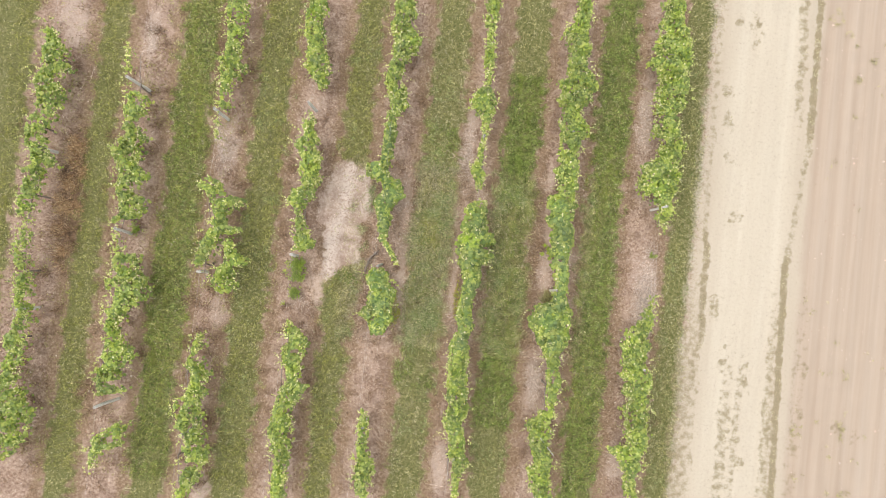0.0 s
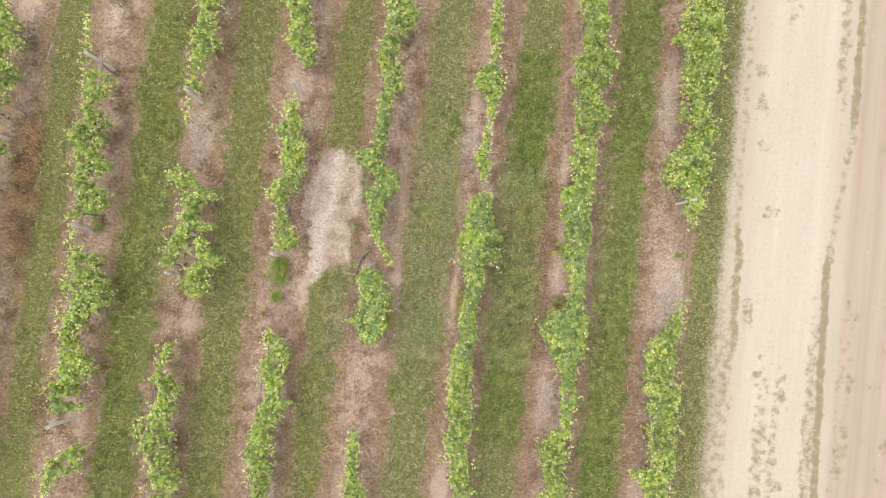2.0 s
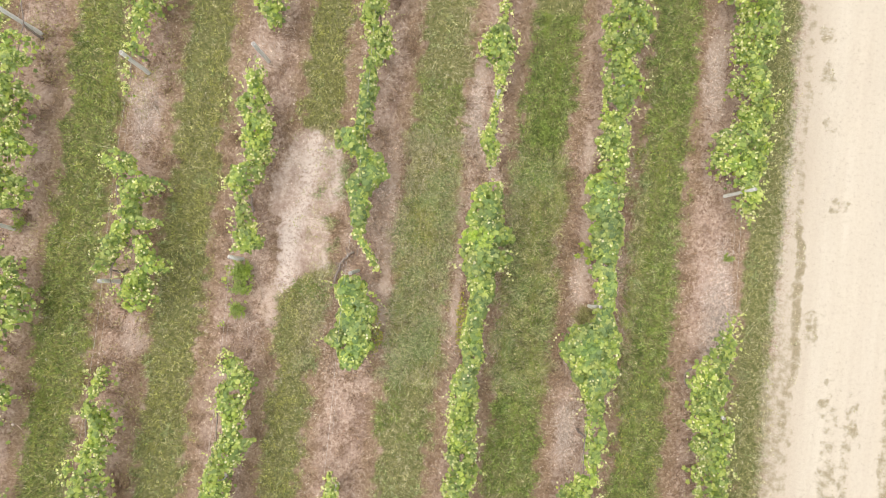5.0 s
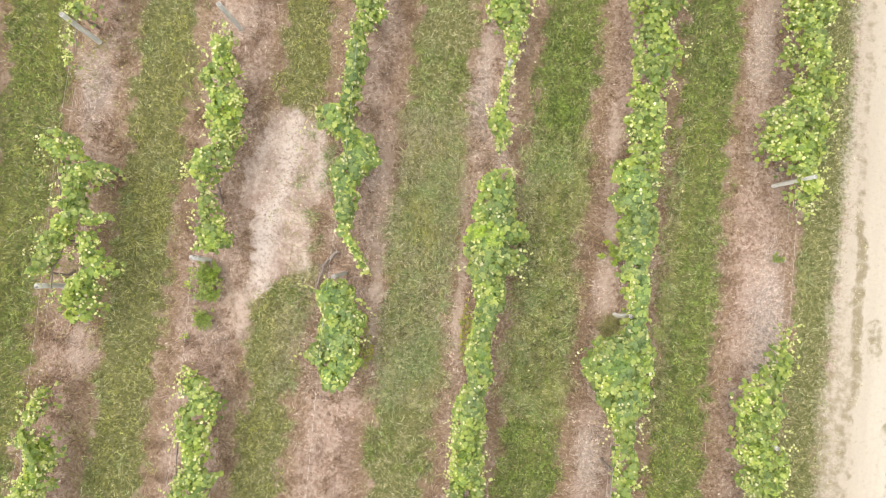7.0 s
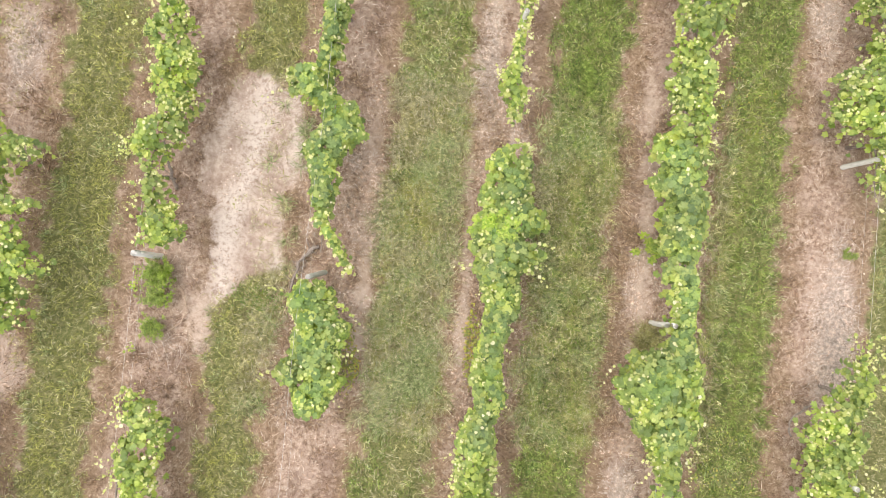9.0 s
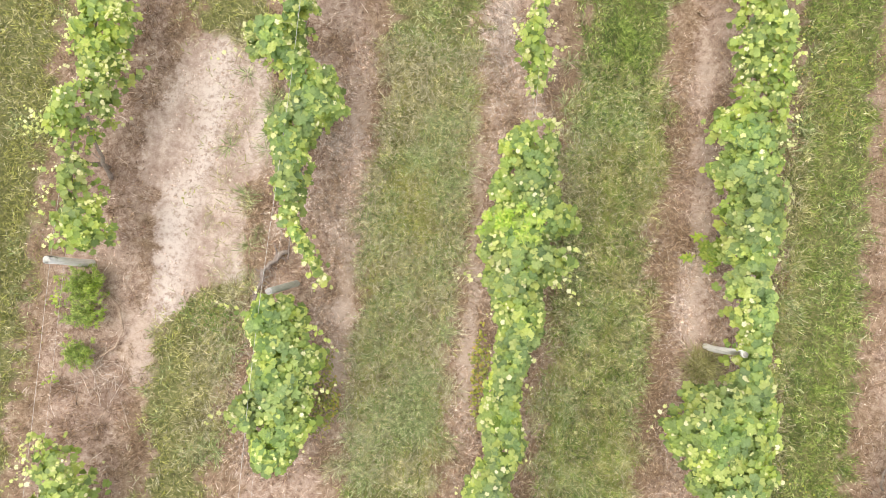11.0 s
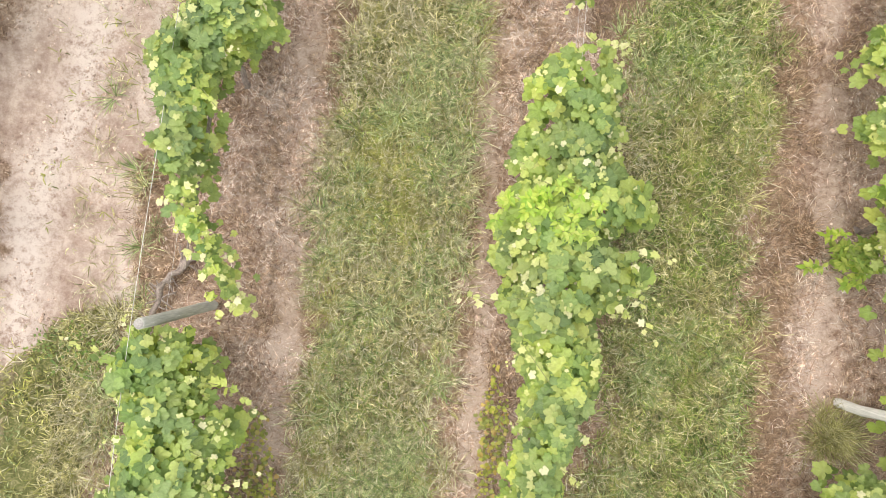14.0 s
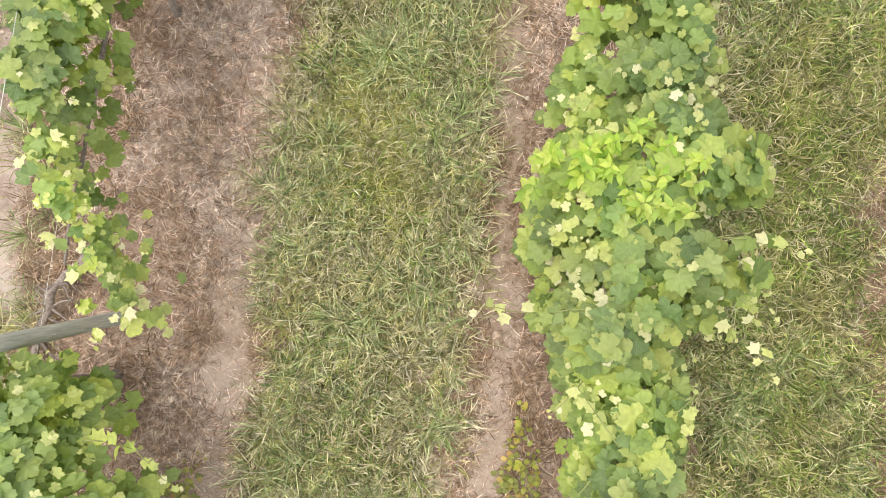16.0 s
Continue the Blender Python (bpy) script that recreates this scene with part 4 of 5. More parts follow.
# ---- trellis: posts and wires ----
def trellis_post(x, y, height, lean=(0.0, 0.0), radius=0.056):
    rng = np.random.RandomState(int(abs(x * 131 + y * 37)) + 3)
    root = tagged(new("trellis_post"), "weathered grey wooden trellis post standing in the vine row", "post", "trellis posts")
    root.location = (x, y, 0)
    levels = np.array([-0.25, 0.0, 0.3, 0.7, 1.05, height - 0.06, height - 0.012, height])
    pts = np.stack([lean[0] * levels / height + rng.normal(0, 0.004, 8), lean[1] * levels / height + rng.normal(0, 0.004, 8), levels], 1)
    pts[5:, :2] = pts[5, :2] + (levels[5:] - levels[5])[:, None] * np.array(lean)[None] / height
    radii = radius * np.array([1.08, 1.05, 1.03, 1.0, 0.98, 0.96, 0.94, 0.8])
    v, t = tube(pts, radii, 12)
    v[:96] += rng.normal(0, 0.0015, (96, 3))
    shaft = part("shaft", mesh_of("post_shaft", v, t, [mossy_wood if abs(x + 2.04) < 0.02 else post_wood, end_grain], (t == len(v) - 1).any(axis=1)), root)
    for level in (0.85, height - 0.12):
        c = np.array([lean[0] * level / height + radius, lean[1] * level / height, level])
        loop = [c + np.array([math.cos(a) * 0.016 - 0.004, 0.0, math.sin(a) * 0.012]) for a in np.linspace(-2.2, 2.2, 7)]
        v, t = tube(loop, [0.0022] * 7, 5)
        part("staple", mesh_of("wire_staple", v, t, [zinc]), shaft, "galvanised wire staple")
    return root


POSTS = ((1, -10.6, 5.05, -0.1, 0.05), (1, -10.62, 0.13, 0.04, 0.1), (1, -10.33, -5.42, -0.04, 0.0), (2, -7.82, 4.37, 0.02, 0.02), (2, -7.87, -0.88, 0.04, 0.03), (2, -7.7, -6.1, 0.0, 0.0),
         (3, -4.88, 5.0, 0.05, -0.08), (3, -4.925, 0.0, 0.02, 0.03), (3, -4.7, -5.3, 0.0, 0.0), (4, -2.04, 0.04, -0.012, -0.075), (4, -2.05, 5.3, 0.0, 0.0), (4, -1.95, -5.2, 0.0, 0.0),
         (5, 0.88, 4.55, 0.0, 0.0), (5, 1.02, -5.9, 0.0, 0.0), (6, 3.72, -0.22, 0.03, 0.04), (6, 3.75, 5.0, 0.0, 0.0), (7, 6.83, 2.87, 0.05, 0.0), (7, 6.78, -2.4, 0.0, 0.0),
         (7, 6.8, 8.0, 0.0, 0.0), (0, -13.5, 2.6, 0.0, 0.0), (0, -13.4, -2.7, 0.0, 0.0))
for _, px, py, lx, ly in POSTS:
    trellis_post(px, py, 1.16 if lx == ly == 0.0 else 1.2 if px < -10 and abs(py) < 1 else 0.96 if -8 < px < -4 and abs(py) < 1 else 1.1 if 3 < px < 4 else 1.4 if -2.1 < px < -2.0 else 1.46, (lx, ly), 0.044 if px > -2.5 else 0.052)


def trellis_wire(row, y0, y1):
    """Two strands strained along a row, sagging a little between the posts."""
    root = tagged(new("trellis_wire"), "thin galvanised wires strained along the vine row", "wire", "trellis wires")
    root.location = (ROW_X[row], y0, 0)
    for level, thick in ((0.7, 0.0012), (1.26, 0.0023) if row == 4 else (1.0, 0.0018)):
        ys = np.linspace(0, y1 - y0, 27)
        pts = np.stack([0.03 * np.sin(ys * 0.9 + row) - (0.08 if row == 4 else 0.0), ys, level - 0.012 * np.abs(np.sin(ys * np.pi / 5.2))], 1)
        v, t = tube(pts, [thick] * len(pts), 5)
        part("strand", mesh_of("wire_strand", v, t, [zinc]), root)


for row in range(8):
    trellis_wire(row, -8.4, 9.6)


def garden_stake(x, y, top, lean):
    root = tagged(new("vine_stake"), "slim white stake leaning beside a vine", "stake")
    root.location = (x, y, 0)
    levels = np.array([-0.2, 0.0, top * 0.5, top - 0.01, top])
    pts = np.stack([lean[0] * levels / top, lean[1] * levels / top, levels], 1)
    v, t = tube(pts, [0.018, 0.018, 0.018, 0.018, 0.012], 8)
    part("shaft", mesh_of("stake_shaft", v, t, [white_stake]), root)


garden_stake(4.39, -5.69, 1.42, (-0.74, 0.86))


# ---- vines ----
VIGOUR = {0: 0.6, 1: 0.72, 2: 0.7, 3: 0.95, 4: 0.9, 5: 1.0, 6: 0.9, 7: 0.95}
vine_rng = np.random.RandomState(29)
# long shoots that trail out of the crowns: row, then points from the crown outwards
TRAILS = ((5, ((0.75, 0.45, 1.2), (0.4, 0.4, 1.15), (0.1, 0.41, 1.05))), (5, ((1.25, 0.7, 1.2), (1.45, 0.55, 1.15), (1.58, 0.33, 1.08), (1.66, 0.19, 1.0))),
          (5, ((1.25, 0.85, 1.25), (1.48, 0.84, 1.22), (1.68, 0.82, 1.15))), (4, ((-2.2, -0.4, 1.15), (-2.45, -0.34, 1.12), (-2.63, -0.27, 1.08), (-2.82, -0.3, 1.0))),
          (4, ((-2.1, -1.4, 1.1), (-2.42, -1.52, 1.05), (-2.6, -1.63, 1.0), (-2.78, -1.78, 0.92))), (4, ((-1.7, -1.3, 1.05), (-1.5, -1.25, 0.98), (-1.17, -1.14, 0.85))),
          (6, ((3.4, -0.85, 1.15), (3.1, -0.9, 1.08), (2.83, -1.0, 1.0), (2.73, -1.28, 0.9))), (4, ((-1.65, -0.45, 1.1), (-1.43, -0.5, 1.0), (-1.22, -0.76, 0.85))))


def crooked(rng, start, end, n, wander):
    t = np.linspace(0, 1, n)[:, None]
    pts = np.array(start)[None] * (1 - t) + np.array(end)[None] * t
    drift = np.cumsum(rng.normal(0, wander, (n, 3)), axis=0)
    drift -= t * drift[-1:]
    pts = pts + drift
    pts[0] = start
    return pts


def grape_vine(row, *knots):
    """A vine on its wire. knots: (y, x, half width) of the crown along the row, from north to south."""
    rng = vine_rng
    ky, kx, kw = (np.array(c[::-1]) for c in zip(*knots))
    vigour, rx = VIGOUR[row], ROW_X[row]
    middle = (ky[0] + ky[-1]) / 2
    near = row in (4, 5, 6) and ky[-1] > -2.0 and ky[0] < 2.4
    words = "leafy green grape vine with pale young shoots on its wire" if row > 3 else "patchy green grape vine with yellowish shoots on its wire"
    root = tagged(new("grape_vine"), words, "grape vine", "grape vines")
    base = np.array([rx, middle, 0.0])
    root.location = base
    # trunk and cordons
    head = np.array([rng.normal(0, 0.04), rng.normal(0, 0.12) + (0.8 if near and row == 4 else 0.0), 0.8])
    pts = crooked(rng, (rng.normal(0, 0.03), head[1] + rng.normal(0, 0.06), -0.06), head, 9, 0.02)
    v, t = tube(pts, np.linspace(0.034, 0.022, 9) * rng.uniform(0.85, 1.2, 9), 8)
    trunk = part("trunk", mesh_of("vine_trunk", v, t, [bark], smooth=True), root, "gnarled grey-brown trunk")
    for end in (ky[0], ky[-1]):
        reach = np.array([np.interp((end + middle) / 2, ky, kx) * 0.3 + rx * 0.7 - rx, (end - middle) * 0.75, 0.84])
        pts = crooked(rng, head, reach, 8, 0.015)
        v, t = tube(pts, np.linspace(0.02, 0.008, 8), 6)
        part("cordon", mesh_of("vine_cordon", v, t, [bark], smooth=True), trunk)
    # crown leaves, laid out over the crown's plan, in billows with hollows between them
    area = float(np.sum((kw[1:] + kw[:-1]) * np.diff(ky)))
    count = int(area * (800 if near else 640)) + 25
    fine = np.linspace(ky[0], ky[-1], 200)
    weight = np.interp(fine, ky, kw) + 0.015
    y = rng.choice(fine, size=count, p=weight / weight.sum()) + rng.normal(0, 0.03, count)
    w, cx = np.interp(y, ky, kw), np.interp(y, ky, kx)
    u = rng.uniform(-1, 1, count)
    size = (0.04 if near else 0.042) + (0.06 if near else 0.04) * rng.beta(1.5, 1.5, count)
    size = size * np.clip(0.55 + 0.45 * w / 0.3, 0.6, 1.0)
    ragged = (0.8 if near else 0.66) + 0.36 * value_noise(y + row * 31, np.sign(u) * 5.0, 0.2, 111)
    x = cx + u * np.maximum(0.02, w * ragged - 0.75 * size)
    billow = value_noise(x + row * 3.1, y, 0.24, 113) * 0.65 + value_noise(x, y, 0.11, 114) * 0.35
    keep = rng.rand(count) < step(0.12, 0.42, value_noise(x, y + row * 7.7, 0.2, 117) + 0.55 * (vigour - 0.75))
    x, y, u, w, size, billow = x[keep], y[keep], u[keep], w[keep], size[keep], billow[keep]
    count = len(x)
    depth = rng.exponential(0.15, count)
    top = 1.28 + (0.3 if near else 0.55) * (billow - 0.5) - 0.3 * np.abs(u) ** 2.4 - 0.12 * (w < 0.2)
    z = np.clip(top - depth, 0.35, 1.6)
    at = np.stack([x, y, z], 1) - base
    outward = np.stack([u, rng.normal(0, 0.3, count), np.full(count, -0.25)], 1)
    up = np.stack([0.45 * u + rng.normal(0, 0.3 if near else 0.4, count), rng.normal(0, 0.32 if near else 0.42, count), np.full(count, 1.0)], 1)
    turns = frames(rng, up, outward)
    tips = step(0.5, 0.66, value_noise(x, y, 0.1, 119))
    # the u < -0.3 share adds pale leaves westward, imitating the sunlit side
    young = rng.rand(count) * (1.5 if row == 6 else 1.0) < 0.03 + tips * np.where(depth < 0.1, 0.2 if near else 0.36, 0.02) + (0.2 if near else 0.3) * (np.abs(u) > 0.75) + 0.06 * (u < -0.3) + 0.25 * (w < 0.2)
    size = np.where(young, rng.uniform(0.016, 0.042, count), size)
    at[:, 2] += np.where(young, 0.05, 0.0)
    heap = Heap()
    # leaves on arching shoots past the crown's edge
    shoots = Heap()
    shoot_count = int((ky[-1] - ky[0]) * (9 if near else 15)) + 3
    sx, sy, sz, ssize, sup, shead = [], [], [], [], [], []
    for _ in range(shoot_count):
        yy = rng.uniform(ky[0], ky[-1])
        side = rng.choice((-1, 1))
        ww, cc = np.interp(yy, ky, kw), np.interp(yy, ky, kx)
        start = np.array([cc + side * ww * (rng.uniform(0.1, 0.75) if near else rng.uniform(0.4, 0.85)), yy, rng.uniform(1.0, 1.32)])
        way = np.array([side * rng.uniform(0.3, 1.0), rng.normal(0, 0.7), rng.uniform(-0.1, 0.55)])
        way /= np.linalg.norm(way)
        length = (rng.uniform(0.12, 0.3) if rng.rand() < 0.92 else rng.uniform(0.35, 0.6)) * np.clip(ww / 0.4, 0.3, 1.0)
        steps = np.linspace(0, 1, 6)
        pts = start + way * length * steps[:, None] + np.array([0, 0, -0.35]) * (length * steps[:, None] ** 2)
        v, t = tube(pts - base, np.linspace(0.0032, 0.0014, 6), 4)
        shoots.add(v, t)
        for k in range(1, 6):
            for _ in range(2 if k == 5 else 1):
                p = pts[k] + rng.normal(0, 0.018, 3)
                sx.append(p - base)
                ssize.append(rng.uniform(0.7, 1.2) * (0.056 - 0.0085 * k) * (1.0 if near else 0.85))
                sup.append(rng.normal(0, 0.4, 3) + np.array([0, 0, 1.0]))
                shead.append(way + rng.normal(0, 0.5, 3))
    for trail_row, trail in TRAILS:
        if trail_row != row or not ky[0] <= trail[0][1] < ky[-1]:
            continue
        line = np.array(trail)
        pts = np.stack([np.interp(np.linspace(0, 1, 11), np.linspace(0, 1, len(line)), line[:, c]) for c in range(3)], 1) + rng.normal(0, 0.008, (11, 3))
        v, t = tube(pts - base, np.linspace(0.0034, 0.0014, 11), 4)
        shoots.add(v, t)
        for k in range(2, 11):
            sx.append(pts[k] - base + rng.normal(0, 0.02, 3))
            ssize.append(rng.uniform(0.8, 1.15) * (0.066 - 0.0045 * k))
            sup.append(rng.normal(0, 0.35, 3) + np.array([0, 0, 1.0]))
            shead.append(rng.normal(0, 1, 3))
    sat, ssize = np.array(sx), np.array(ssize)
    sturns = frames(rng, np.array(sup), np.array(shead))
    order = np.argsort(-at[:, 2]) if near else np.arange(count)
    single = order[:290] if near else order[:0]
    rest = order[290:] if near else order
    shapes = FINE_LEAVES if near else PLAIN_LEAVES
    scatter(heap, shapes, at[rest], turns[rest], size[rest], rng, young[rest].astype(int))
    scatter(heap, PLAIN_LEAVES, sat, sturns, ssize, rng, (ssize < 0.045).astype(int))
    tagged(part("foliage", heap.mesh("vine_foliage", [leaf_joined, young_joined], smooth=True, uv=True), root), kind="stuff")
    tagged(part("shoot", shoots.mesh("vine_shoots", [cane]), root, "thin arching green shoots"), kind="stuff")
    for k in single:
        shape = rng.randint(8)
        leaf = part("leaf", (YOUNG_LEAF if young[k] else GROWN_LEAF)[shape], root)
        leaf.matrix_basis = Matrix.Translation(at[k]) @ Matrix([list(r) for r in turns[k]]).to_4x4() @ Matrix.Scale(size[k], 4)
    return root


GROWN_LEAF = [mesh_of("grape_leaf", v, t, [leaf_single], uv=uv, smooth=True) for v, t, uv in FINE_LEAVES]
YOUNG_LEAF = [mesh_of("young_grape_leaf", v, t, [young_single], uv=uv, smooth=True) for v, t, uv in FINE_LEAVES]
# row 0
grape_vine(0, (6.95, -13.70, 0.18), (6.49, -13.60, 0.23), (5.85, -13.46, 0.46), (5.57, -13.44, 0.35), (5.30, -13.30, 0.55), (5.11, -13.34, 0.67), (4.89, -13.69, 0.38), (4.63, -13.49, 0.55), (4.54, -13.48, 0.53))
grape_vine(0, (4.54, -13.48, 0.53), (3.89, -13.42, 0.55), (3.69, -13.55, 0.46), (3.11, -13.72, 0.34), (2.75, -13.68, 0.29), (2.41, -13.40, 0.43), (2.13, -13.28, 0.47))
grape_vine(0, (2.13, -13.28, 0.47), (1.83, -13.60, 0.39), (1.56, -13.54, 0.27), (0.91, -13.56, 0.34), (0.53, -13.67, 0.27), (0.17, -13.62, 0.18), (-0.28, -13.66, 0.19))
grape_vine(0, (-0.28, -13.66, 0.19), (-1.11, -13.59, 0.23), (-1.46, -13.44, 0.33), (-2.70, -13.32, 0.24))
grape_vine(0, (-2.70, -13.32, 0.24), (-3.17, -13.23, 0.27), (-3.64, -13.38, 0.41), (-5.11, -13.48, 0.42))
grape_vine(0, (-5.11, -13.48, 0.42), (-5.79, -13.20, 0.70), (-6.32, -13.16, 0.66), (-6.87, -13.25, 0.54), (-7.52, -13.40, 0.23))
# row 1
grape_vine(1, (6.31, -11.00, 0.07), (4.73, -10.85, 0.13), (4.68, -10.53, 0.40), (4.02, -10.56, 0.41))
grape_vine(1, (4.02, -10.56, 0.41), (3.46, -10.58, 0.38), (3.30, -10.33, 0.56), (3.09, -10.60, 0.45), (2.80, -10.67, 0.59), (2.53, -10.67, 0.55), (2.27, -10.50, 0.45), (2.10, -10.32, 0.52), (1.73, -10.46, 0.50))
grape_vine(1, (1.73, -10.46, 0.50), (1.42, -10.60, 0.34), (1.27, -10.32, 0.63), (0.72, -10.27, 0.43), (0.49, -10.70, 0.12), (-0.24, -10.65, 0.07), (-0.40, -10.52, 0.18), (-0.55, -10.22, 0.45))
grape_vine(1, (-0.55, -10.22, 0.45), (-1.01, -10.22, 0.63), (-1.27, -10.06, 0.79), (-1.54, -10.00, 0.81), (-2.09, -10.05, 0.66), (-2.39, -10.28, 0.43), (-2.84, -10.38, 0.28))
grape_vine(1, (-2.84, -10.38, 0.28), (-3.30, -10.28, 0.31), (-3.55, -10.14, 0.57), (-3.81, -10.05, 0.66), (-4.09, -10.09, 0.54), (-4.30, -10.40, 0.48), (-4.74, -10.30, 0.52), (-4.91, -10.13, 0.61), (-5.13, -10.51, 0.12))
grape_vine(1, (-5.97, -9.63, 0.29), (-6.53, -10.18, 0.63), (-6.70, -10.13, 0.55), (-6.92, -10.43, 0.23), (-7.20, -10.53, 0.17), (-7.54, -10.41, 0.09))
# row 2
grape_vine(2, (8.46, -7.73, 0.43), (7.16, -7.57, 0.43), (6.31, -7.59, 0.27), (6.13, -7.55, 0.61), (5.98, -7.56, 0.58))
grape_vine(2, (5.98, -7.56, 0.58), (5.36, -7.70, 0.23), (4.54, -7.61, 0.31), (4.33, -7.82, 0.11), (3.50, -7.74, 0.05))
grape_vine(2, (2.27, -7.90, 0.10), (2.10, -7.84, 0.45), (1.93, -7.82, 0.50), (1.77, -7.68, 0.36), (1.64, -7.26, 0.70), (1.47, -7.18, 0.73), (1.28, -7.34, 0.46), (1.10, -7.36, 0.36), (0.94, -7.24, 0.29), (0.75, -7.36, 0.37), (0.67, -7.03, 0.66), (0.43, -7.42, 0.43))
grape_vine(2, (0.53, -7.50, 0.34), (0.36, -7.55, 0.32), (0.1, -7.62, 0.34), (-0.15, -7.69, 0.35), (-0.38, -7.8, 0.24), (-0.58, -7.82, 0.2), (-0.66, -7.84, 0.12))
grape_vine(2, (0.3, -6.98, 0.14), (0.11, -6.95, 0.24), (-0.06, -6.92, 0.27), (-0.26, -6.79, 0.38), (-0.34, -6.62, 0.56), (-0.5, -6.76, 0.46), (-0.66, -6.96, 0.38), (-0.88, -7.0, 0.47), (-1.1, -7.06, 0.57), (-1.24, -7.06, 0.5), (-1.39, -6.95, 0.38))
grape_vine(2, (-2.82, -7.60, 0.14), (-3.90, -7.60, 0.36), (-4.14, -7.32, 0.52), (-4.43, -7.45, 0.36), (-4.78, -7.42, 0.43), (-5.08, -7.66, 0.48), (-5.46, -7.67, 0.60))
grape_vine(2, (-5.46, -7.67, 0.60), (-5.80, -7.62, 0.52), (-6.04, -7.38, 0.40), (-6.39, -7.29, 0.45), (-6.56, -7.21, 0.59), (-6.83, -7.25, 0.55), (-7.10, -7.29, 0.30), (-7.46, -7.31, 0.38), (-7.84, -7.50, 0.24), (-8.10, -7.45, 0.20))
# row 3
grape_vine(3, (8.76, -5.03, 0.34), (8.39, -4.99, 0.34), (7.62, -5.10, 0.41), (7.25, -5.01, 0.46), (6.89, -4.88, 0.37), (6.24, -4.84, 0.56), (5.98, -4.67, 0.37), (5.71, -4.55, 0.27), (5.49, -4.57, 0.14))
grape_vine(3, (4.70, -4.85, 0.10), (4.20, -4.84, 0.25), (3.97, -4.75, 0.37), (3.59, -4.99, 0.49), (3.44, -4.79, 0.43), (3.27, -4.64, 0.47), (3.03, -4.69, 0.43), (2.51, -4.61, 0.43))
grape_vine(3, (2.51, -4.61, 0.43), (2.28, -4.58, 0.24), (2.14, -4.78, 0.46), (1.96, -4.82, 0.52), (1.78, -4.94, 0.42), (1.49, -4.90, 0.15), (0.7, -4.62, 0.3), (0.48, -4.52, 0.46), (0.32, -4.5, 0.36), (0.2, -4.72, 0.3))
grape_vine(3, (-2.07, -4.72, 0.06), (-2.61, -4.49, 0.42), (-2.77, -4.37, 0.38), (-2.95, -4.49, 0.44), (-3.41, -4.51, 0.36), (-3.63, -4.45, 0.37), (-4.02, -4.39, 0.23), (-4.12, -4.28, 0.47), (-4.48, -4.45, 0.47), (-4.92, -4.59, 0.35))
grape_vine(3, (-4.92, -4.59, 0.35), (-5.19, -4.58, 0.31), (-5.38, -4.65, 0.53), (-6.61, -4.45, 0.30), (-7.15, -4.51, 0.33), (-7.77, -4.45, 0.31))
# row 4
grape_vine(4, (9.07, -2.20, 0.41), (8.33, -2.12, 0.50), (7.94, -2.19, 0.43), (7.41, -1.91, 0.61), (7.11, -2.08, 0.50), (6.82, -2.01, 0.36))
grape_vine(4, (6.82, -2.01, 0.36), (6.63, -2.16, 0.27), (6.44, -2.23, 0.37), (6.15, -2.28, 0.37), (5.88, -2.21, 0.47), (5.69, -2.11, 0.41), (5.34, -2.04, 0.43), (5.10, -2.05, 0.39), (4.85, -2.19, 0.23), (4.57, -2.17, 0.22))
grape_vine(4, (4.57, -2.17, 0.22), (3.31, -2.21, 0.21), (3.20, -2.49, 0.50), (3.12, -2.51, 0.42), (2.88, -2.42, 0.45), (2.81, -2.20, 0.47), (2.74, -2.01, 0.37), (2.51, -1.87, 0.40), (2.32, -1.90, 0.46))
grape_vine(4, (2.32, -1.90, 0.46), (2.26, -1.92, 0.47), (2.12, -2.06, 0.40), (2.03, -2.07, 0.41), (1.94, -2.10, 0.34), (0.97, -2.05, 0.18), (0.79, -2.02, 0.15), (0.69, -1.87, 0.13), (0.08, -1.47, 0.09))
grape_vine(4, (-0.13, -2.04, 0.23), (-0.20, -2.09, 0.38), (-0.64, -1.98, 0.42), (-0.75, -1.90, 0.48), (-0.86, -1.88, 0.49), (-1.16, -1.88, 0.38), (-1.33, -1.89, 0.41), (-1.46, -2.00, 0.53), (-1.58, -2.00, 0.57), (-1.64, -2.01, 0.56), (-1.75, -1.90, 0.47), (-2.15, -1.85, 0.28))
grape_vine(4, (-4.64, -2.06, 0.09), (-4.90, -1.98, 0.22), (-5.97, -1.95, 0.22), (-6.22, -1.78, 0.41), (-6.76, -1.81, 0.43), (-7.03, -1.83, 0.27), (-7.47, -1.80, 0.25))
# row 5
grape_vine(5, (9.39, 0.65, 0.31), (9.02, 0.68, 0.32), (8.65, 0.77, 0.27), (8.36, 0.67, 0.31), (8.08, 0.74, 0.18), (7.03, 0.79, 0.24))
grape_vine(5, (7.03, 0.79, 0.24), (6.22, 0.84, 0.13), (6.01, 0.75, 0.42), (5.65, 0.72, 0.56), (5.42, 0.81, 0.52), (5.25, 0.88, 0.24), (4.67, 0.92, 0.16))
grape_vine(5, (4.67, 0.92, 0.16), (4.48, 0.86, 0.09), (3.77, 0.83, 0.17), (3.48, 0.73, 0.26), (3.36, 0.81, 0.29), (3.12, 0.90, 0.23), (2.9, 0.91, 0.14), (2.74, 0.84, 0.04))
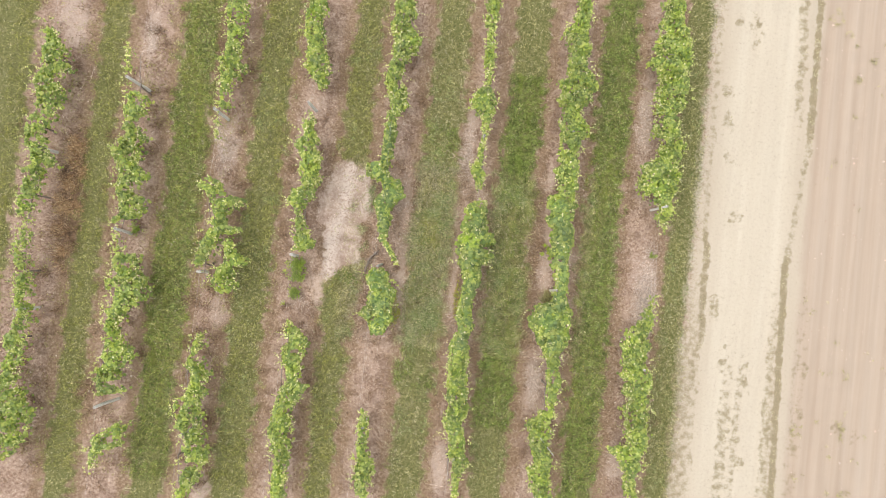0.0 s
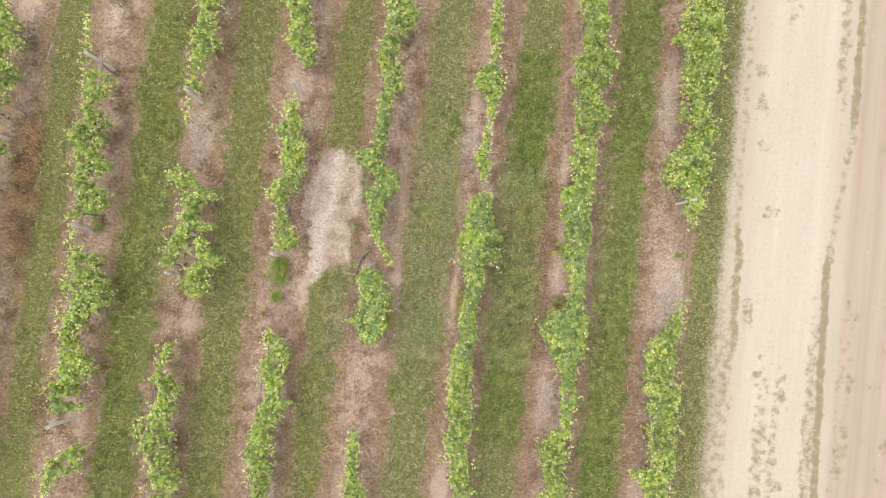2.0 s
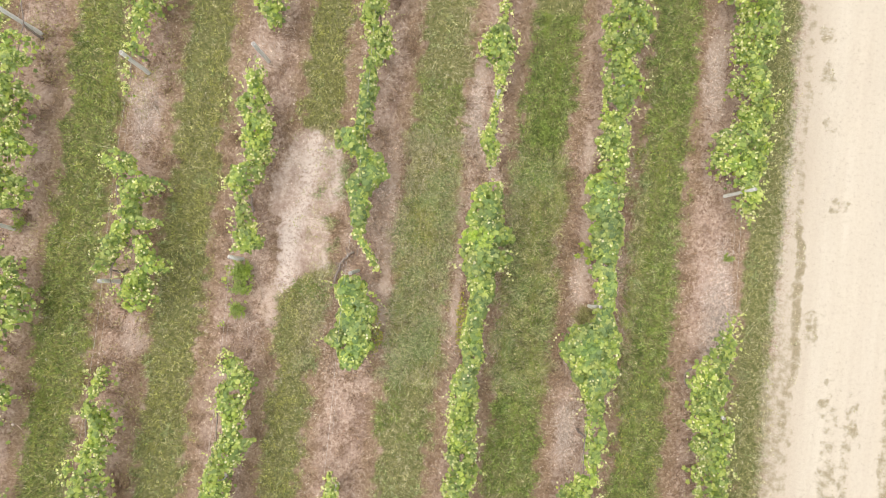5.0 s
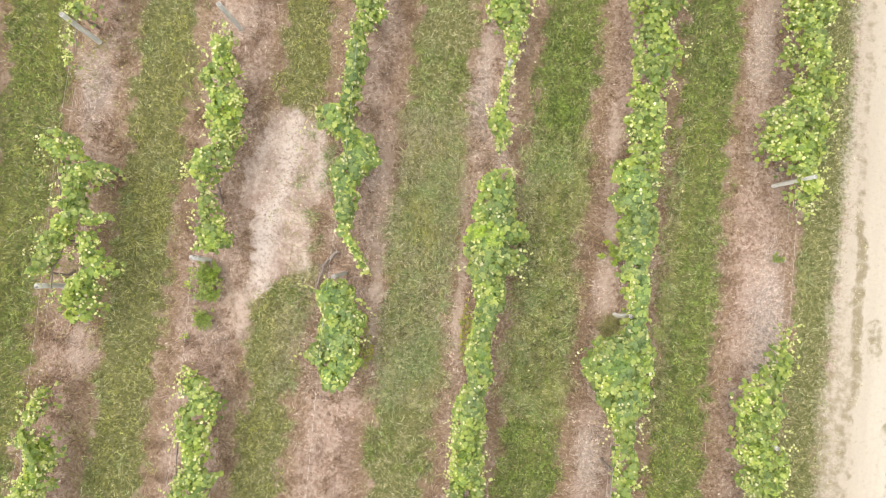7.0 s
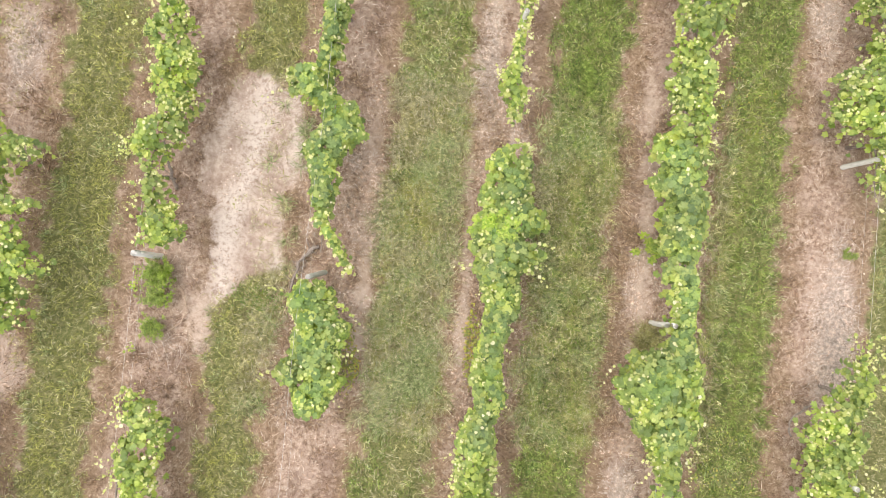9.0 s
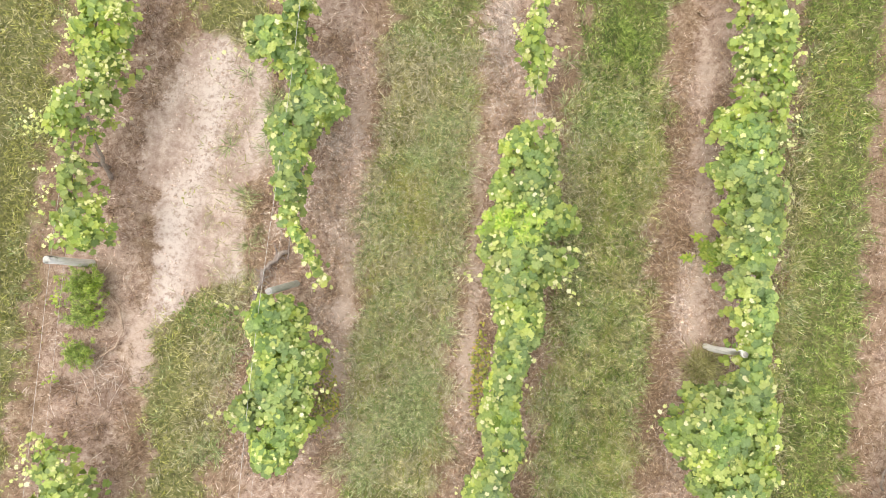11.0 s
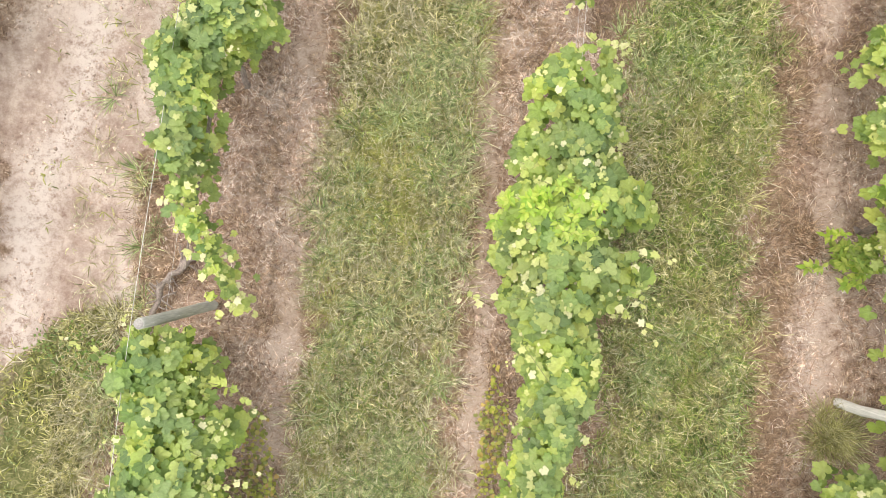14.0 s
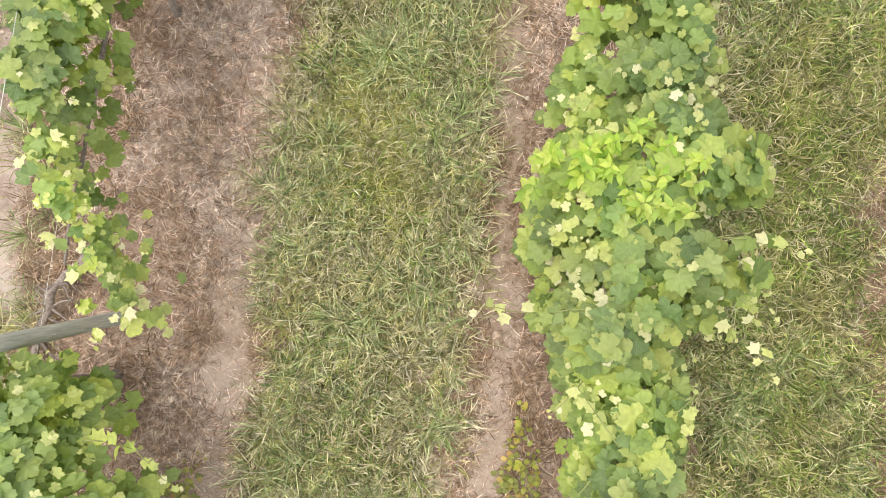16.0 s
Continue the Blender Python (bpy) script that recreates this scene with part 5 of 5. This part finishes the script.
grape_vine(5, (2.46, 1.09, 0.12), (2.30, 0.92, 0.34), (1.90, 0.84, 0.46), (1.65, 0.86, 0.43), (1.48, 0.90, 0.48), (1.37, 1.00, 0.53), (1.25, 1.00, 0.61), (1.12, 0.98, 0.61), (0.99, 0.88, 0.49), (0.87, 0.86, 0.47), (0.68, 1.08, 0.64), (0.58, 0.99, 0.54), (0.46, 0.96, 0.55), (0.34, 0.89, 0.42), (-0.06, 0.95, 0.34))
grape_vine(5, (-0.06, 0.95, 0.34), (-0.43, 0.97, 0.27), (-0.73, 0.89, 0.23), (-1.21, 0.86, 0.26), (-1.61, 0.95, 0.29), (-1.84, 0.95, 0.26), (-2.03, 0.86, 0.28), (-2.42, 0.83, 0.37))
grape_vine(5, (-2.42, 0.83, 0.37), (-3.28, 0.86, 0.45), (-3.95, 0.96, 0.48), (-4.23, 0.99, 0.42), (-4.49, 0.92, 0.48), (-4.78, 0.87, 0.40))
grape_vine(5, (-4.78, 0.87, 0.40), (-5.10, 1.06, 0.43), (-5.72, 1.11, 0.32), (-5.97, 1.28, 0.36), (-6.34, 1.17, 0.22), (-7.14, 1.17, 0.13))
# row 6
grape_vine(6, (9.72, 3.62, 0.28), (8.98, 3.73, 0.34), (8.60, 3.68, 0.40), (8.29, 3.50, 0.50), (8.03, 3.66, 0.41), (7.67, 3.77, 0.48), (7.35, 3.71, 0.39))
grape_vine(6, (7.35, 3.71, 0.39), (7.29, 3.70, 0.37), (6.93, 3.85, 0.52), (6.55, 3.77, 0.79), (6.35, 3.72, 0.51), (6.12, 3.79, 0.56), (5.98, 3.63, 0.64), (5.80, 3.66, 0.45), (5.61, 3.57, 0.38), (5.39, 3.67, 0.45), (5.22, 3.79, 0.55), (4.99, 3.87, 0.57))
grape_vine(6, (4.99, 3.87, 0.57), (4.80, 3.71, 0.38), (4.21, 3.72, 0.39), (3.98, 3.80, 0.42), (3.61, 3.66, 0.49), (3.26, 3.79, 0.40), (2.95, 3.75, 0.35), (2.87, 3.57, 0.52), (2.63, 3.64, 0.56))
grape_vine(6, (2.63, 3.64, 0.56), (2.50, 3.60, 0.52), (2.27, 3.68, 0.43), (2.14, 3.60, 0.51), (2.02, 3.60, 0.52), (1.90, 3.65, 0.48), (1.80, 3.80, 0.32), (1.63, 3.70, 0.42), (1.43, 3.74, 0.43), (1.25, 3.78, 0.36), (1.04, 3.79, 0.34), (0.84, 3.82, 0.26), (0.54, 3.79, 0.28), (0.26, 3.87, 0.24))
grape_vine(6, (0.26, 3.87, 0.24), (-0.05, 3.90, 0.23), (-0.24, 3.90, 0.24), (-0.31, 3.76, 0.36), (-0.38, 3.76, 0.36), (-0.52, 3.90, 0.26), (-0.64, 3.88, 0.38), (-0.78, 3.69, 0.64), (-1.01, 3.67, 0.69), (-1.14, 3.56, 0.80), (-1.26, 3.58, 0.79), (-1.53, 3.72, 0.64), (-2.10, 3.82, 0.41))
grape_vine(6, (-2.10, 3.82, 0.41), (-2.67, 3.91, 0.27), (-3.11, 4.02, 0.31), (-3.40, 3.94, 0.26), (-3.91, 3.94, 0.20), (-4.26, 3.80, 0.36), (-4.47, 3.64, 0.53))
grape_vine(6, (-4.47, 3.64, 0.53), (-4.55, 3.58, 0.60), (-4.72, 3.66, 0.54), (-4.99, 3.66, 0.41), (-5.34, 3.74, 0.37), (-5.68, 3.88, 0.47), (-6.22, 3.82, 0.45), (-6.83, 3.98, 0.36))
# row 7
grape_vine(7, (10.05, 6.60, 0.32), (8.03, 6.80, 0.68))
grape_vine(7, (8.03, 6.80, 0.68), (7.62, 6.69, 0.83), (7.26, 6.83, 0.64), (6.90, 6.93, 0.61), (6.22, 6.85, 0.64), (6.01, 6.71, 0.52))
grape_vine(7, (6.01, 6.71, 0.52), (5.15, 6.86, 0.54), (4.93, 7.01, 0.51), (4.57, 6.99, 0.47), (4.19, 6.75, 0.69), (4.00, 6.73, 0.72))
grape_vine(7, (4.00, 6.73, 0.72), (3.48, 6.71, 0.78), (3.24, 6.75, 0.66), (3.08, 6.83, 0.52), (2.92, 7.02, 0.35), (2.74, 7.01, 0.26), (2.56, 6.95, 0.28), (2.39, 7.00, 0.16), (1.98, 6.96, 0.05))
grape_vine(7, (-0.00, 6.89, 0.07), (-0.94, 6.73, 0.29), (-1.13, 6.58, 0.45), (-1.31, 6.50, 0.49), (-2.17, 6.54, 0.56))
grape_vine(7, (-2.17, 6.54, 0.56), (-2.89, 6.64, 0.60), (-3.23, 6.61, 0.55), (-3.39, 6.77, 0.47), (-3.76, 6.69, 0.49), (-4.34, 6.75, 0.49))
grape_vine(7, (-4.34, 6.75, 0.49), (-4.82, 6.81, 0.42), (-5.03, 6.52, 0.77), (-5.29, 6.63, 0.53), (-5.55, 6.69, 0.40), (-5.91, 6.68, 0.27), (-6.51, 6.83, 0.27))


# ---- weeds and dead wood among the vines ----
def tall_weed(x, y, spread_x, spread_y, top, stems, rng, label):
    """A stand of upright stems with pointed leaves crowded at the top."""
    root = tagged(new("tall_weed"), label, "weed")
    root.location = (x, y, 0)
    wood = Heap()
    at, up, head, size = [], [], [], []
    for _ in range(stems):
        end = np.array([rng.normal(0, spread_x), rng.normal(0, spread_y), top - abs(rng.normal(0, 0.08))])
        pts = crooked(rng, (end[0] * 0.4, end[1] * 0.4, -0.03), end, 7, 0.012)
        v, t = tube(pts, np.linspace(0.006, 0.0025, 7), 5)
        wood.add(v, t)
        for k in range(22):
            f = rng.uniform(0.0, 0.32)
            a = k * 2.4 + rng.normal(0, 0.3)
            at.append(end - np.array([0, 0, f]))
            h = np.array([math.cos(a), math.sin(a), 0.75 - 1.6 * f])
            head.append(h)
            up.append(np.array([-0.3 * h[0], -0.3 * h[1], 1.0]) + rng.normal(0, 0.15, 3))
            size.append(rng.uniform(0.045, 0.065) + 0.1 * f)
    at, up, head, size = map(np.array, (at, up, head, size))
    heap = Heap()
    scatter(heap, [lance_shape(0.23, 0.25), lance_shape(0.26, 0.4), lance_shape(0.2, 0.15)], at, frames(rng, up, head * 2), size, rng, np.zeros(len(at), int))
    tagged(part("leaves", heap.mesh("weed_leaves", [weed_leaf]), root), kind="stuff")
    tagged(part("stem", wood.mesh("weed_stems", [cane]), root), kind="stuff")


weed_rng = np.random.RandomState(43)
tall_weed(0.78, 1.06, 0.17, 0.14, 1.52, 22, weed_rng, "bright yellow-green weed with pointed leaves rising through the vine")
tall_weed(3.58, 1.12, 0.1, 0.13, 0.55, 22, weed_rng, "yellow-green weed with pointed leaves beside the vine")


def feathery_weed(x, y, radius, height, fronds, rng):
    """A low bush of finely divided fronds."""
    root = tagged(new("feathery_weed"), "bright green feathery weed growing in the vine row", "weed")
    root.location = (x, y, 0)
    at, up, head, size = [], [], [], []
    wood = Heap()
    for k in range(fronds):
        a = rng.uniform(0, 2 * math.pi)
        reach = radius * rng.uniform(0.35, 1.0)
        lift = height * rng.uniform(0.5, 1.0)
        steps = np.linspace(0, 1, 8)
        stem = rng.normal(0, radius * 0.28, 2)
        pts = np.stack([stem[0] * np.minimum(1, steps * 4) + math.cos(a) * reach * 0.6 * steps, stem[1] * np.minimum(1, steps * 4) + math.sin(a) * reach * 0.6 * steps, lift * np.sin(steps * 2.1)], 1)
        v, t = tube(pts, np.linspace(0.003, 0.001, 8), 3)
        wood.add(v, t)
        for j in range(26):
            f = rng.uniform(0.2, 1.0)
            p = np.array([np.interp(f, steps, pts[:, c]) for c in range(3)])
            s = a + rng.choice((-1, 1)) * rng.uniform(0.5, 1.1)
            at.append(p)
            head.append((math.cos(s), math.sin(s), rng.uniform(-0.1, 0.3)))
            up.append(rng.normal(0, 0.25, 3) + np.array([0, 0, 1.0]))
            size.append(rng.uniform(0.035, 0.08) * (1.2 - 0.6 * f))
    at, up, head, size = map(np.array, (at, up, head, size))
    heap = Heap()
    scatter(heap, [lance_shape(0.11, 0.2), lance_shape(0.08, 0.1)], at, frames(rng, up, head * 2), size, rng, np.zeros(len(at), int))
    tagged(part("frond", heap.mesh("weed_fronds", [fern_leaf]), root), kind="stuff")
    tagged(part("stem", wood.mesh("frond_stems", [cane]), root), kind="stuff")


feathery_weed(-4.84, -0.29, 0.37, 0.5, 135, weed_rng)
feathery_weed(-10.45, 0.25, 0.3, 0.3, 34, weed_rng)
feathery_weed(-4.8, -0.68, 0.27, 0.4, 78, weed_rng)
feathery_weed(-4.84, -1.22, 0.25, 0.36, 64, weed_rng)
lawn("grass_tussock", "dark olive grass tussock beside the trellis post", grass_green, grass_rng, (3.3, 4.0, -0.9, -0.1), 60, 60, 0.26, spot(3.66, -0.5, 0.2, 0.22, 163), 0.005, (0.2, 1.2), 0.03)
feathery_weed(7.0, 1.35, 0.16, 0.2, 16, weed_rng)


def dead_wood(name, label, points, radius, mat, twigs, rng):
    """An old bent branch lying on the soil."""
    root = tagged(new(name), label, "dead branch")
    root.location = points[0]
    pts = np.array(points, float)
    fine = np.stack([np.interp(np.linspace(0, 1, 14), np.linspace(0, 1, len(pts)), pts[:, c]) for c in range(3)], 1)
    fine += rng.normal(0, radius * 0.35, fine.shape)
    v, t = tube(fine - pts[0], np.linspace(radius, radius * 0.6, 14) * rng.uniform(0.75, 1.3, 14), 8)
    limb = part("limb", mesh_of("dead_limb", v, t, [mat], smooth=True), root)
    for _ in range(twigs):
        p = fine[rng.randint(2, 13)]
        d = rng.normal(0, 1, 3) * np.array([1, 1, 0.25])
        end = p + d / np.linalg.norm(d) * rng.uniform(0.06, 0.2)
        end[2] = max(end[2], 0.02)
        v, t = tube(crooked(rng, p, end, 5, 0.008) - pts[0], np.linspace(radius * 0.35, radius * 0.12, 5), 5)
        part("twig", mesh_of("dead_twig", v, t, [mat]), limb)


dead_wood("dead_branch", "old bent vine cane arching over the soil", [(-4.66, -0.38, 0.06), (-4.45, -0.52, 0.1), (-4.33, -0.82, 0.09), (-4.4, -1.1, 0.07), (-4.62, -1.27, 0.05)], 0.018, dry_cane, 3, weed_rng)
dead_wood("dead_branch", "pale grey bent cane arching out of the soil", [(6.68, -1.3, 0.02), (6.42, -1.38, 0.2), (6.2, -1.52, 0.28), (6.17, -1.7, 0.22), (6.3, -1.92, 0.02)], 0.022, bark, 0, weed_rng)
dead_wood("dead_stump", "dark grey dead vine trunk beside the post", [(-2.2, 0.47, 0.05), (-2.4, 0.28, 0.1), (-2.48, 0.17, 0.13), (-2.55, -0.07, 0.1), (-2.6, -0.32, 0.04)], 0.034, bark, 26, weed_rng)
dead_wood("dead_branch", "pale grey bent vine stub under the crown", [(-7.36, -1.2, 0.3), (-7.34, -1.44, 0.3), (-7.38, -1.47, 0.29), (-7.5, -1.49, 0.02)], 0.018, zinc, 0, weed_rng)
dead_wood("dead_branch", "grey-brown leaning vine trunk in the row", [(-4.79, 1.2, 0.0), (-4.77, 1.4, 0.35), (-4.73, 1.6, 0.65), (-4.71, 1.85, 0.92)], 0.03, bark, 2, weed_rng)


def brush_pile(x, y, rx, ry, count, rng, label):
    """Bleached prunings and stalks heaped on the soil."""
    heap = Heap()
    for _ in range(count):
        cx, cy = rng.normal(0, rx * 0.5), rng.normal(0, ry * 0.5)
        a, length = rng.uniform(0, math.pi), rng.uniform(0.1, 0.4)
        z = 0.015 + rng.uniform(0, 0.05)
        d = np.array([math.cos(a), math.sin(a), rng.normal(0, 0.08)]) * length / 2
        c = np.array([cx, cy, z])
        pts = crooked(rng, c - d, c + d, 5, 0.008)
        v, t = tube(pts, np.linspace(0.0034, 0.002, 5), 3)
        heap.add(v, t)
    ob = tagged(new("brush_pile", heap.mesh("brush_pile", [bleached_straw])), label, "prunings", kind="stuff")
    ob.location = (x, y, 0)


brush_pile(6.95, -0.3, 0.34, 0.8, 160, weed_rng, "heap of bleached straw and prunings in the gap of the vine row")
brush_pile(-4.6, -1.5, 0.4, 0.4, 60, weed_rng, "pale dead prunings on the soil")
brush_pile(-7.75, 3.3, 0.35, 0.7, 120, weed_rng, "pale dead prunings under the vines")
brush_pile(3.5, -3.4, 0.25, 0.7, 60, weed_rng, "pale dead stalks beside the vines")
brush_pile(0.42, 3.6, 0.2, 0.7, 110, weed_rng, "pale dead stalks beside the vines")


# ---- green weeds on the tilled field ----
lawn("field_weed", "scattered small green weeds on the tilled field", grass_green, grass_rng, (12.1, 15.5, -8.0, 10.5), 7000, 8, 0.07,
     lambda x, y: field_at(x, y) * step(0.76, 0.84, fbm(x, y, 0.4, 121, 2)), 0.012)
